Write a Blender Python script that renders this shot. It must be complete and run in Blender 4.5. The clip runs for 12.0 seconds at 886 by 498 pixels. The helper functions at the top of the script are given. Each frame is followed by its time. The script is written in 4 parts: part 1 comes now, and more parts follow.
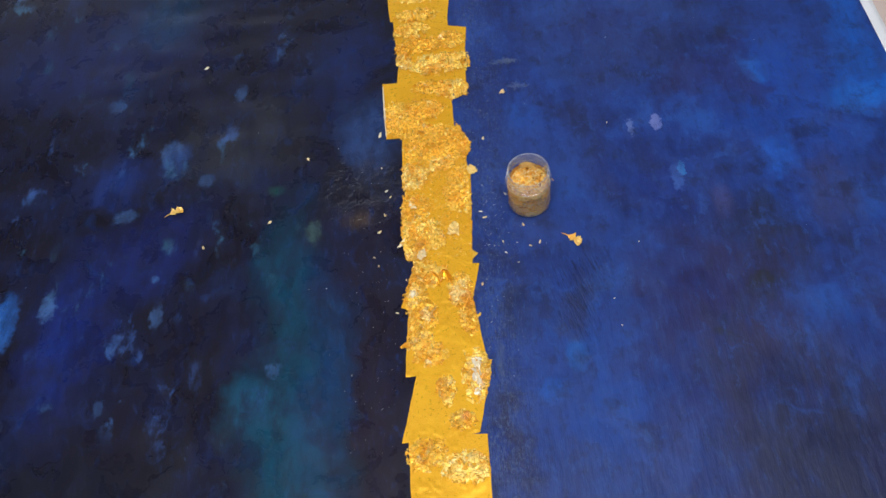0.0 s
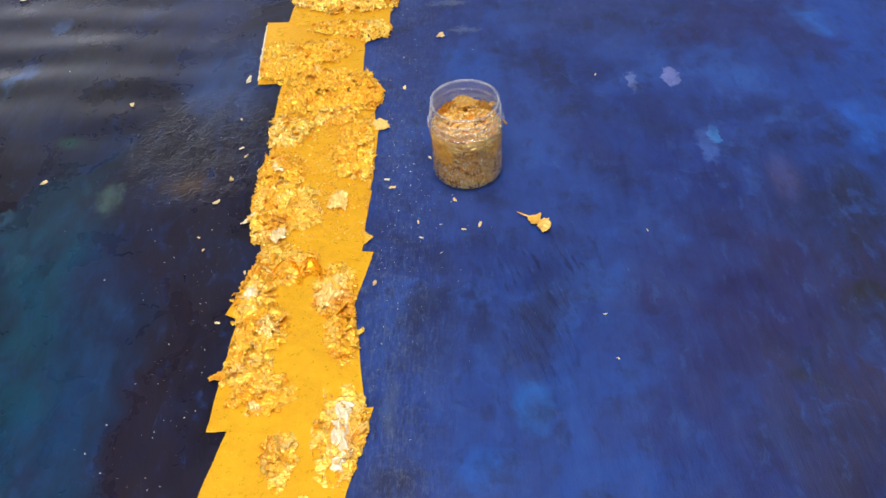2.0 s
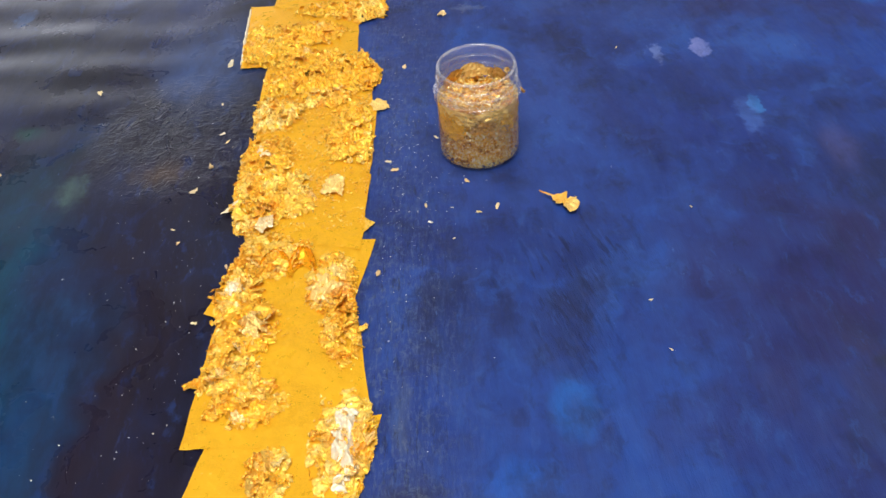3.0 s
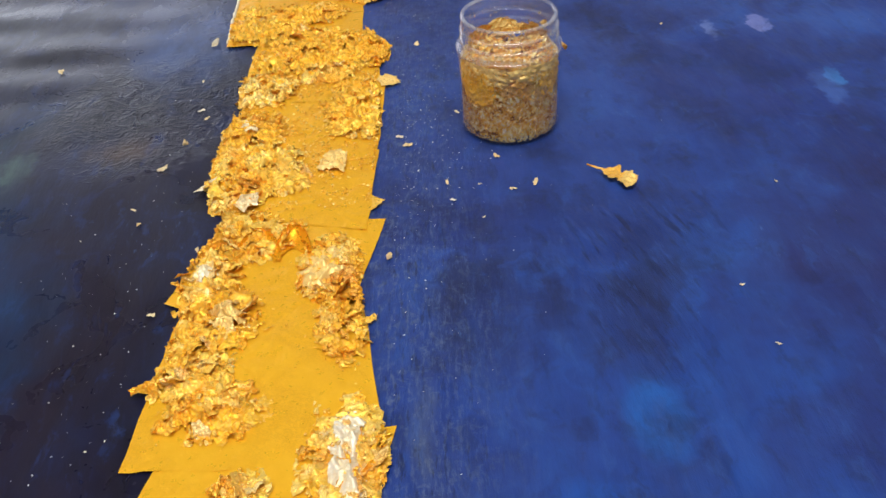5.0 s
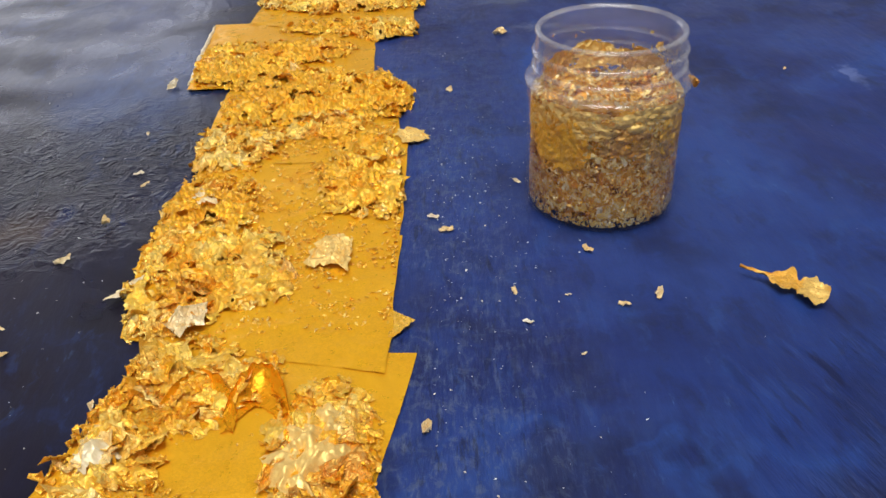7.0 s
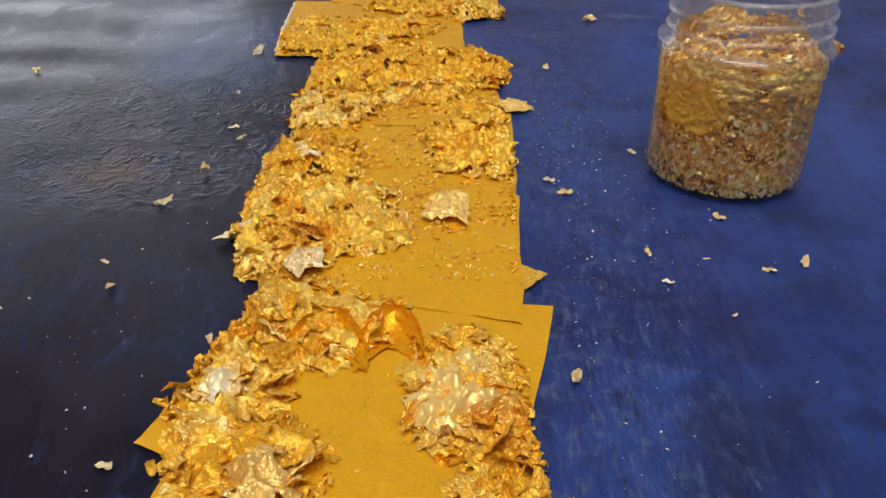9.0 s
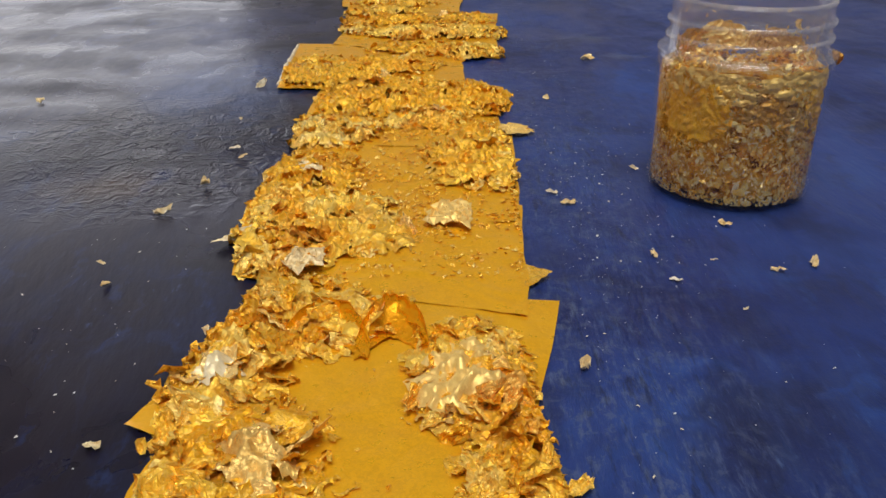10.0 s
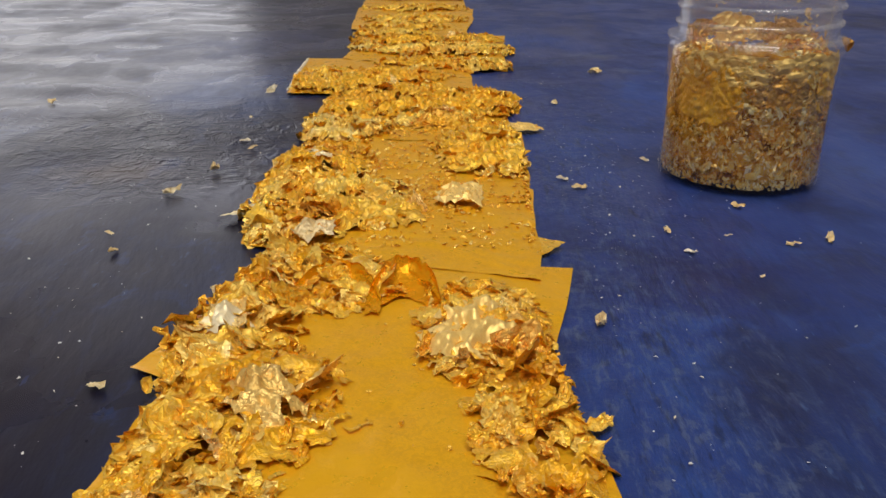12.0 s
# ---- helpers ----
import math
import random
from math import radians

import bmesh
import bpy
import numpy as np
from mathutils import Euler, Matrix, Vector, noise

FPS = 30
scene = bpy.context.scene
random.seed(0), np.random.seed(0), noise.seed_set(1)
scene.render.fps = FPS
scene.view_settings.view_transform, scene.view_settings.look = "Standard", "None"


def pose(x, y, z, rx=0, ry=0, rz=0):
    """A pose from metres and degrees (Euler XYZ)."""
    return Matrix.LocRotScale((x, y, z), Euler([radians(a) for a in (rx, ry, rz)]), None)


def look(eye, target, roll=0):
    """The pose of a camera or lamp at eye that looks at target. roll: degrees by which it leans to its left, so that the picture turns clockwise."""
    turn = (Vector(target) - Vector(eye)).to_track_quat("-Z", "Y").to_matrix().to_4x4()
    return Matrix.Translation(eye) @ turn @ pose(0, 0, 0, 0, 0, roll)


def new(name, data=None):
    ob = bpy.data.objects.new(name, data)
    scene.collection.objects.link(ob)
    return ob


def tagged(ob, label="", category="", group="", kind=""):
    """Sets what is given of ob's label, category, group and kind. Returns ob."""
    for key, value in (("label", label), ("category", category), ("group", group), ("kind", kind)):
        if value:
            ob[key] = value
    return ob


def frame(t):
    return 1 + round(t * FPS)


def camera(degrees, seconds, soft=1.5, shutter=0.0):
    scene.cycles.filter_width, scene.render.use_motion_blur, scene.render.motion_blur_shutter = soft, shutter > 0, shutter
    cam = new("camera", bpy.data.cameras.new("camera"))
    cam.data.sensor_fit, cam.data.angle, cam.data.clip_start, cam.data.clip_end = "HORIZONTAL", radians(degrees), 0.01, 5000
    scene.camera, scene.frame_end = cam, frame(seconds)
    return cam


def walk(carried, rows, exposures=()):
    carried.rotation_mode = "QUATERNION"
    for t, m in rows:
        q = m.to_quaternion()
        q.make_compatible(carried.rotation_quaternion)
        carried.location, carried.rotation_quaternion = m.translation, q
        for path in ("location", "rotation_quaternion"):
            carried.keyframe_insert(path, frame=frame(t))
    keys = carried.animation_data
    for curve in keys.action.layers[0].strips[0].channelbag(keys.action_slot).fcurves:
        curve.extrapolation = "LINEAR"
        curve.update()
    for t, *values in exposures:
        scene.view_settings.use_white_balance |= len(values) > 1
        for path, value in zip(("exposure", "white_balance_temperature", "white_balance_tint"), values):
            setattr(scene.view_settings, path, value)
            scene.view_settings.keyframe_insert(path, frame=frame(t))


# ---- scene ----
cam = camera(56.7, 12.0)
PATH = [
    (0, (0.07, -0.406, 0.733), (-0.089, 0.642, -0.963), -12.8),
    (0.5, (0.075, -0.368, 0.591), (-0.03, 0.725, -1.081), -8.0),
    (1, (0.081, -0.336, 0.482), (0.004, 0.903, -1.086), -5.4),
    (1.5, (0.091, -0.318, 0.407), (0.0, 0.993, -1.1), -5.1),
    (2, (0.099, -0.31, 0.36), (0.022, 1.053, -1.102), -4.9),
    (2.5, (0.097, -0.291, 0.309), (0.032, 1.1, -1.126), -5.7),
    (2.7, (0.092, -0.288, 0.302), (0.033, 1.119, -1.118), -5.7),
    (4.5, (0.066, -0.258, 0.221), (0.04, 1.267, -1.071), -4.6),
    (5, (0.065, -0.248, 0.205), (0.043, 1.302, -1.058), -4.4),
    (5.5, (0.062, -0.222, 0.186), (0.043, 1.349, -1.052), -4.2),
    (6, (0.058, -0.186, 0.16), (0.052, 1.402, -1.055), -3.6),
    (6.5, (0.054, -0.15, 0.138), (0.056, 1.464, -1.043), -3.3),
    (7, (0.045, -0.129, 0.134), (0.055, 1.534, -0.976), -2.8),
    (7.2, (0.042, -0.124, 0.132), (0.047, 1.557, -0.95), -2.0),
    (8.8, (0.017, -0.127, 0.115), (0.003, 1.576, -0.934), -0.2),
    (9, (0.014, -0.129, 0.111), (0.001, 1.574, -0.938), -0.1),
    (9.5, (0.014, -0.133, 0.101), (-0.002, 1.601, -0.895), -0.1),
    (10, (0.013, -0.135, 0.093), (0.003, 1.657, -0.795), -0.1),
    (10.5, (0.012, -0.138, 0.089), (0.0, 1.691, -0.721), -0.1),
    (11, (0.012, -0.139, 0.082), (0.0, 1.698, -0.709), 0.0),
    (11.5, (0.011, -0.14, 0.079), (-0.004, 1.701, -0.703), 0.1),
    (12, (0.011, -0.141, 0.075), (-0.006, 1.702, -0.702), 0.3),
]
walk(cam, [(t, look(eye, target, roll)) for t, eye, target, roll in PATH],
     exposures=[(0, -0.4, 5700, 9), (0.5, -0.3, 5800, 9), (1, -0.08, 6100, 9), (2.5, -0.02, 6200, 9), (4.5, -0.15, 6050, 9), (5.5, -0.24, 6100, 9), (7, -0.36, 6300, 10), (9, -0.58, 6500, 10), (12, -0.72, 6700, 10)])

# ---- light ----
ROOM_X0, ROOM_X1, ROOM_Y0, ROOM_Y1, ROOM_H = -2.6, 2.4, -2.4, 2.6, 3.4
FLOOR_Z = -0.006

world = bpy.data.worlds.new("sky")
scene.world = world
world.use_nodes = True
sky = world.node_tree.nodes.new("ShaderNodeTexSky")
sky.sky_type, sky.sun_disc = "NISHITA", False
sky.sun_elevation, sky.sun_rotation = radians(40), radians(-40)
world.node_tree.links.new(sky.outputs[0], world.node_tree.nodes["Background"].inputs[0])
world.node_tree.nodes["Background"].inputs[1].default_value = 0.1


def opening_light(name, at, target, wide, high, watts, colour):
    """An area lamp in an opening of the room, standing in for daylight."""
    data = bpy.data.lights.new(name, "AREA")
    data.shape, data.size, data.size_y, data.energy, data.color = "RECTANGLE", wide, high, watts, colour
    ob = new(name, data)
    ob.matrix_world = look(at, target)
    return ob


# added unseen skylight for soft overhead light; wide far-wall window that the paint reflects
ADDED_SKYLIGHT = (-1.3, 1.1, -2.05, -0.05)
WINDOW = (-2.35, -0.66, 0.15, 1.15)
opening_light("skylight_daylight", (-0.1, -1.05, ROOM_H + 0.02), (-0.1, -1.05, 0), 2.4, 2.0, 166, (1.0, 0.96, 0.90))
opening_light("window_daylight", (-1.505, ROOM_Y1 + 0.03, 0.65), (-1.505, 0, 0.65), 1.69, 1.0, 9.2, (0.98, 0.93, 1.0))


# ---- materials ----
class Nodes:
    """A small writer of node trees."""

    def __init__(self, name):
        self.mat = bpy.data.materials.new(name)
        self.mat.use_nodes = True
        self.tree = self.mat.node_tree
        self.bsdf = self.tree.nodes["Principled BSDF"]
        self.out = self.tree.nodes["Material Output"]

    def add(self, kind, **inputs):
        n = self.tree.nodes.new("ShaderNode" + kind)
        for key, v in inputs.items():
            self.put(n.inputs[key.replace("_", " ")], v)
        return n

    def put(self, socket, v):
        if isinstance(v, bpy.types.NodeSocket):
            self.tree.links.new(v, socket)
        else:
            socket.default_value = v

    def maths(self, op, a, b=0.0, c=0.0):
        n = self.tree.nodes.new("ShaderNodeMath")
        n.operation = op
        for i, v in enumerate((a, b, c)):
            self.put(n.inputs[i], v)
        return n.outputs[0]

    def vector(self, op, a, b=(0, 0, 0)):
        n = self.tree.nodes.new("ShaderNodeVectorMath")
        n.operation = op
        self.put(n.inputs[0], a)
        self.put(n.inputs[1], b)
        return n

    def position(self):
        return self.add("NewGeometry").outputs["Position"]

    def noise(self, vec, scale, detail=4, rough=0.6, colour=False, distortion=0.0):
        n = self.add("TexNoise", Vector=vec, Scale=scale, Detail=detail, Roughness=rough, Distortion=distortion)
        return n.outputs["Color" if colour else "Fac"]

    def ramp(self, fac, *stops):
        n = self.add("ValToRGB", Fac=fac)
        e = n.color_ramp.elements
        while len(e) < len(stops):
            e.new(0.5)
        for el, (p, c) in zip(e, stops):
            el.position = p
            el.color = (*c, 1) if len(c) == 3 else c
        return n.outputs[0]

    def span(self, v, a, b, lo=0.0, hi=1.0, smooth=True):
        n = self.add("MapRange", Value=v)
        n.interpolation_type = "SMOOTHSTEP" if smooth else "LINEAR"
        for i, x in enumerate((a, b, lo, hi)):
            n.inputs[1 + i].default_value = x
        return n.outputs[0]

    def mix(self, fac, a, b):
        n = self.tree.nodes.new("ShaderNodeMix")
        n.data_type = "RGBA"
        self.put(n.inputs[0], fac)
        self.put(n.inputs[6], a)
        self.put(n.inputs[7], b)
        return n.outputs[2]

    def bump(self, height, strength, distance, normal=None):
        n = self.add("Bump", Height=height, Strength=strength, Distance=distance)
        if normal is not None:
            self.put(n.inputs["Normal"], normal)
        return n.outputs[0]

    def set(self, **inputs):
        for key, v in inputs.items():
            self.put(self.bsdf.inputs[key.replace("_", " ")], v)
        return self.mat


def rgb(r, g, b):
    return (r, g, b, 1.0)


def paint_material():
    """Thin layers of blue, teal and near-black acrylic, brushed and scraped along the strip."""
    n = Nodes("acrylic paint")
    p = n.position()
    warp = n.vector("MULTIPLY", n.vector("SUBTRACT", n.noise(p, 9, 4, 0.6, True), (0.5, 0.5, 0.5)).outputs[0], (0.13, 0.16, 0)).outputs[0]
    fine = n.vector("MULTIPLY", n.vector("SUBTRACT", n.noise(p, 45, 3, 0.6, True), (0.5, 0.5, 0.5)).outputs[0], (0.025, 0.04, 0)).outputs[0]
    q = n.vector("ADD", n.vector("ADD", p, warp).outputs[0], fine).outputs[0]
    q2 = n.vector("ADD", p, n.vector("MULTIPLY", fine, (0.5, 0.35, 0)).outputs[0]).outputs[0]
    sep = n.add("SeparateXYZ", Vector=q)
    x = sep.outputs[0]
    raw = n.add("SeparateXYZ", Vector=p)
    long = n.vector("MULTIPLY", p, (1, 0.22, 1)).outputs[0]
    streak = n.noise(long, 60, 6, 0.65)
    cloud = n.maths("ADD", n.maths("MULTIPLY", n.noise(q, 8, 5, 0.6), 0.7), n.maths("MULTIPLY", n.noise(q2, 24, 5, 0.65), 0.3))
    # right side: ultramarine to cobalt; left side: black-green with teal
    blue = n.ramp(n.maths("ADD", n.maths("MULTIPLY", cloud, 0.82), n.maths("MULTIPLY", streak, 0.18)),
                  (0.36, (0.010, 0.012, 0.046)), (0.46, (0.012, 0.027, 0.142)), (0.54, (0.016, 0.043, 0.212)), (0.63, (0.022, 0.074, 0.312)))
    dark = n.ramp(n.maths("ADD", n.maths("MULTIPLY", n.noise(q, 11, 5, 0.6), 0.7), n.maths("MULTIPLY", streak, 0.3)),
                  (0.30, (0.005, 0.004, 0.007)), (0.47, (0.007, 0.006, 0.014)), (0.58, (0.008, 0.010, 0.034)), (0.72, (0.013, 0.030, 0.09)))
    col = n.mix(n.span(x, -0.035, 0.03), dark, blue)
    tear = n.vector("MULTIPLY", n.vector("SUBTRACT", n.noise(p, 130, 4, 0.7, True), (0.5, 0.5, 0.5)).outputs[0], (0.016, 0.022, 0)).outputs[0]
    q3 = n.vector("ADD", p, tear).outputs[0]
    mottle = n.span(n.noise(n.vector("MULTIPLY", p, (1, 0.4, 1)).outputs[0], 42, 5, 0.7), 0.32, 0.62, 0.35, 1.0)

    def patch(col, at, size, colour, most, sharp=0.15, source=q):
        d = n.vector("LENGTH", n.vector("DIVIDE", n.vector("SUBTRACT", source, (*at, 0)).outputs[0], (*size, 1e6)).outputs[0]).outputs["Value"]
        return n.mix(n.maths("MULTIPLY", n.span(d, 1.0, sharp, 0.0, most), mottle), col, rgb(*colour))

    teal, royal, navy, black = (0.006, 0.064, 0.115), (0.014, 0.075, 0.42), (0.010, 0.014, 0.060), (0.009, 0.009, 0.013)
    # bands beside the strip
    col = patch(col, (-0.075, -0.09), (0.045, 0.26), (0.016, 0.010, 0.020), 0.85)
    col = patch(col, (-0.15, -0.16), (0.07, 0.20), teal, 0.95)
    col = patch(col, (-0.165, 0.02), (0.05, 0.14), teal, 0.7)
    col = patch(col, (-0.125, -0.06), (0.045, 0.17), (0.010, 0.040, 0.120), 0.85)
    col = patch(col, (-0.20, -0.12), (0.03, 0.05), (0.008, 0.09, 0.17), 0.6)
    col = patch(col, (-0.085, 0.21), (0.05, 0.09), (0.028, 0.058, 0.17), 0.9)
    col = patch(col, (-0.10, 0.34), (0.05, 0.10), (0.012, 0.026, 0.12), 0.7)
    col = patch(col, (-0.23, 0.22), (0.13, 0.13), (0.028, 0.030, 0.036), 0.8)
    col = patch(col, (-0.34, 0.08), (0.10, 0.07), (0.012, 0.022, 0.14), 0.7)
    col = patch(col, (-0.40, -0.03), (0.07, 0.12), (0.012, 0.030, 0.22), 0.65)
    col = patch(col, (-0.45, 0.40), (0.22, 0.12), (0.014, 0.024, 0.12), 0.6)
    col = patch(col, (-0.36, 0.46), (0.09, 0.10), (0.016, 0.060, 0.13), 0.5)
    col = patch(col, (-0.30, -0.17), (0.07, 0.08), black, 0.8)
    col = patch(col, (-0.068, 0.03), (0.05, 0.15), (0.013, 0.010, 0.018), 0.6)
    for at, size, tone in (((-0.317, 0.216), (0.016, 0.026), 0.55), ((-0.304, -0.003), (0.010, 0.016), 0.6), ((-0.173, -0.075), (0.010, 0.010), 0.45), ((-0.36, 0.13), (0.018, 0.012), 0.5),
                           ((-0.43, 0.02), (0.012, 0.022), 0.7), ((-0.40, 0.30), (0.016, 0.012), 0.5), ((-0.24, 0.30), (0.010, 0.016), 0.4), ((-0.35, -0.10), (0.008, 0.012), 0.5), ((-0.27, 0.17), (0.012, 0.012), 0.4)):
        col = patch(col, at, size, (0.07, 0.15, 0.36), tone, 0.45, q3)
    # blue field
    col = patch(col, (0.15, -0.17), (0.13, 0.16), (0.010, 0.052, 0.27), 0.65)
    col = patch(col, (0.126, -0.086), (0.013, 0.022), (0.014, 0.13, 0.50), 0.8, 0.35, q2)
    col = patch(col, (0.100, -0.122), (0.022, 0.018), (0.012, 0.10, 0.46), 0.7, 0.3, q2)
    col = patch(col, (0.10, 0.215), (0.035, 0.04), (0.014, 0.085, 0.40), 0.7)
    col = patch(col, (0.38, 0.20), (0.11, 0.14), royal, 0.55)
    col = patch(col, (0.37, 0.11), (0.03, 0.045), (0.02, 0.12, 0.55), 0.6)
    col = patch(col, (0.365, 0.24), (0.025, 0.03), (0.03, 0.16, 0.6), 0.6)
    col = patch(col, (0.49, 0.28), (0.06, 0.16), (0.010, 0.10, 0.48), 0.85)
    col = patch(col, (0.33, 0.02), (0.06, 0.07), (0.012, 0.014, 0.030), 0.75)
    col = patch(col, (0.29, -0.06), (0.12, 0.18), (0.028, 0.025, 0.072), 1.0)
    col = patch(col, (0.325, -0.02), (0.028, 0.022), (0.016, 0.018, 0.018), 0.9)
    col = patch(col, (0.27, -0.085), (0.022, 0.012), (0.022, 0.024, 0.014), 0.8)
    col = patch(col, (0.34, -0.18), (0.03, 0.11), (0.007, 0.010, 0.022), 0.85)
    col = patch(col, (0.23, 0.13), (0.06, 0.10), (0.012, 0.024, 0.17), 0.5)
    col = patch(col, (0.055, -0.16), (0.022, 0.07), (0.020, 0.018, 0.040), 0.75)
    col = patch(col, (0.15, -0.02), (0.035, 0.07), (0.008, 0.018, 0.10), 0.6)
    col = patch(col, (0.052, -0.085), (0.007, 0.030), (0.09, 0.11, 0.13), 0.5, 0.1, q2)
    col = patch(col, (0.218, 0.183), (0.004, 0.014), (0.16, 0.22, 0.48), 0.7, 0.7, q3)
    col = patch(col, (0.262, 0.120), (0.005, 0.012), (0.05, 0.22, 0.55), 0.6, 0.7, q3)
    col = patch(col, (0.085, 0.305), (0.020, 0.004), (0.12, 0.15, 0.20), 0.6, 0.6, q3)
    col = patch(col, (0.10, 0.262), (0.016, 0.004), (0.14, 0.17, 0.24), 0.55, 0.6, q3)
    col = patch(col, (0.30, 0.30), (0.08, 0.09), (0.010, 0.016, 0.075), 0.7)
    # darker purplish colour at the near corners, violet and black over the far blue
    col = patch(col, (-0.40, -0.24), (0.17, 0.13), (0.005, 0.006, 0.012), 0.85)
    col = patch(col, (-0.33, -0.13), (0.09, 0.07), (0.009, 0.006, 0.012), 0.7)
    col = patch(col, (0.34, -0.20), (0.14, 0.15), (0.011, 0.012, 0.038), 1.0)
    col = patch(col, (0.18, -0.26), (0.14, 0.09), (0.009, 0.018, 0.085), 0.9)
    col = patch(col, (0.20, 0.30), (0.07, 0.07), (0.016, 0.020, 0.085), 0.7)
    col = patch(col, (0.33, 0.055), (0.05, 0.045), (0.012, 0.014, 0.020), 0.7)
    col = patch(col, (0.405, 0.075), (0.035, 0.06), (0.030, 0.034, 0.11), 0.8)
    col = patch(col, (0.295, 0.075), (0.014, 0.030), (0.060, 0.066, 0.20), 0.55, 0.3, q2)
    col = patch(col, (0.47, 0.19), (0.05, 0.03), (0.020, 0.13, 0.52), 0.7, 0.3, q2)
    col = patch(col, (-0.38, 0.19), (0.09, 0.05), (0.020, 0.045, 0.22), 0.55)
    col = patch(col, (-0.30, 0.20), (0.028, 0.050), (0.030, 0.075, 0.26), 0.6)
    col = patch(col, (-0.475, 0.005), (0.018, 0.045), (0.03, 0.12, 0.42), 0.8, 0.5, q3)
    col = patch(col, (0.09, -0.035), (0.055, 0.045), (0.012, 0.019, 0.080), 0.7)
    col = patch(col, (0.115, 0.14), (0.09, 0.15), (0.026, 0.060, 0.255), 0.75)
    # grazing sheen of the far right side painted in as paler blue
    col = patch(col, (0.22, 0.38), (0.17, 0.16), (0.032, 0.062, 0.22), 0.6)
    # small dabs: ochre, pale green and pale blue scrapes
    col = patch(col, (-0.092, 0.095), (0.024, 0.016), (0.10, 0.062, 0.030), 0.65, 0.1, q2)
    col = patch(col, (-0.139, 0.083), (0.012, 0.022), (0.07, 0.13, 0.11), 0.6, 0.3, q3)
    col = patch(col, (-0.185, 0.145), (0.014, 0.010), (0.02, 0.10, 0.075), 0.5, 0.2, q3)
    col = patch(col, (0.2465, 0.186), (0.007, 0.013), (0.17, 0.20, 0.48), 0.8, 0.75, q3)
    col = patch(col, (0.250, 0.182), (0.003, 0.007), (0.13, 0.18, 0.50), 0.6, 0.75, q3)
    col = patch(col, (0.256, 0.110), (0.008, 0.022), (0.08, 0.17, 0.50), 0.4, 0.6, q3)
    # blotches, and slanting strokes with their grooves' shade and lit edges painted in
    lean = n.vector("MULTIPLY", n.vector("ADD", p, n.vector("MULTIPLY", n.add("CombineXYZ", X=raw.outputs[1]).outputs[0], (0.28, 0, 0)).outputs[0]).outputs[0], (1, 0.20, 1)).outputs[0]
    col = n.mix(n.span(n.noise(q2, 21, 5, 0.65), 0.53, 0.68, 0.0, 0.6), col, rgb(0.010, 0.013, 0.045))
    col = n.mix(n.maths("MULTIPLY", n.span(n.noise(q, 27, 5, 0.65), 0.56, 0.72, 0.0, 0.6), n.span(x, -0.05, 0.05, 0.3, 1.0)), col, rgb(0.022, 0.070, 0.29))
    stroked = n.maths("ADD", n.span(n.vector("LENGTH", n.vector("DIVIDE", n.vector("SUBTRACT", q, (0.145, -0.010, 0)).outputs[0], (0.055, 0.075, 1e6)).outputs[0]).outputs["Value"], 1.0, 0.3), 0.12)
    col = n.mix(n.maths("MULTIPLY", stroked, n.span(n.noise(lean, 230, 4, 0.6), 0.54, 0.63, 0.0, 0.62)), col, rgb(0.005, 0.008, 0.040))
    col = n.mix(n.maths("MULTIPLY", n.span(n.noise(q, 6.5, 4, 0.6), 0.50, 0.62, 0.0, 0.6), n.span(x, 0.10, 0.26)), col, rgb(0.017, 0.016, 0.085))
    col = n.mix(n.maths("MULTIPLY", n.span(n.noise(q, 10, 4, 0.6), 0.54, 0.66, 0.0, 0.35), n.span(x, 0.02, 0.12)), col, rgb(0.007, 0.018, 0.090))
    col = n.mix(n.maths("MULTIPLY", n.span(n.noise(lean, 300, 4, 0.6), 0.58, 0.68, 0.0, 0.32), stroked), col, rgb(0.045, 0.10, 0.34))
    # dry-brush scrapes where the weave shows through
    scrape_at = n.span(n.noise(q, 16, 3, 0.5), 0.56, 0.70)
    scrape = n.span(n.noise(n.vector("MULTIPLY", p, (1, 0.3, 1)).outputs[0], 330, 4, 0.7), 0.60, 0.74)
    col = n.mix(n.maths("MULTIPLY", n.maths("MULTIPLY", scrape, scrape_at), 0.55), col, rgb(0.10, 0.19, 0.42))
    near = n.maths("MULTIPLY", n.maths("MULTIPLY", n.span(raw.outputs[0], 0.100, 0.045), n.span(raw.outputs[0], 0.020, 0.036)), n.span(n.noise(q2, 30, 3, 0.6), 0.30, 0.55, 0.25, 1.0))
    grain = n.span(n.noise(n.vector("MULTIPLY", p, (1, 0.22, 1)).outputs[0], 620, 5, 0.75), 0.50, 0.66)
    col = n.mix(n.maths("MULTIPLY", n.maths("MULTIPLY", grain, near), 0.7), col, rgb(0.085, 0.120, 0.23))
    col = n.mix(n.maths("MULTIPLY", n.maths("MULTIPLY", n.span(n.noise(q2, 230, 5, 0.75), 0.54, 0.61), near), 0.32), col, rgb(0.13, 0.165, 0.22))
    gap = n.span(n.noise(n.vector("MULTIPLY", p, (1, 0.18, 1)).outputs[0], 430, 4, 0.7), 0.54, 0.66)
    col = n.mix(n.maths("MULTIPLY", n.maths("MULTIPLY", gap, near), 0.6), col, rgb(0.006, 0.008, 0.024))
    # pale blue and green smudges over the dark side
    smudge = n.span(n.noise(n.vector("MULTIPLY", q2, (1, 0.55, 1)).outputs[0], 34, 5, 0.65), 0.57, 0.70)
    smudge_at = n.maths("MULTIPLY", n.span(raw.outputs[0], -0.10, -0.26), n.span(n.noise(p, 7, 2), 0.42, 0.6))
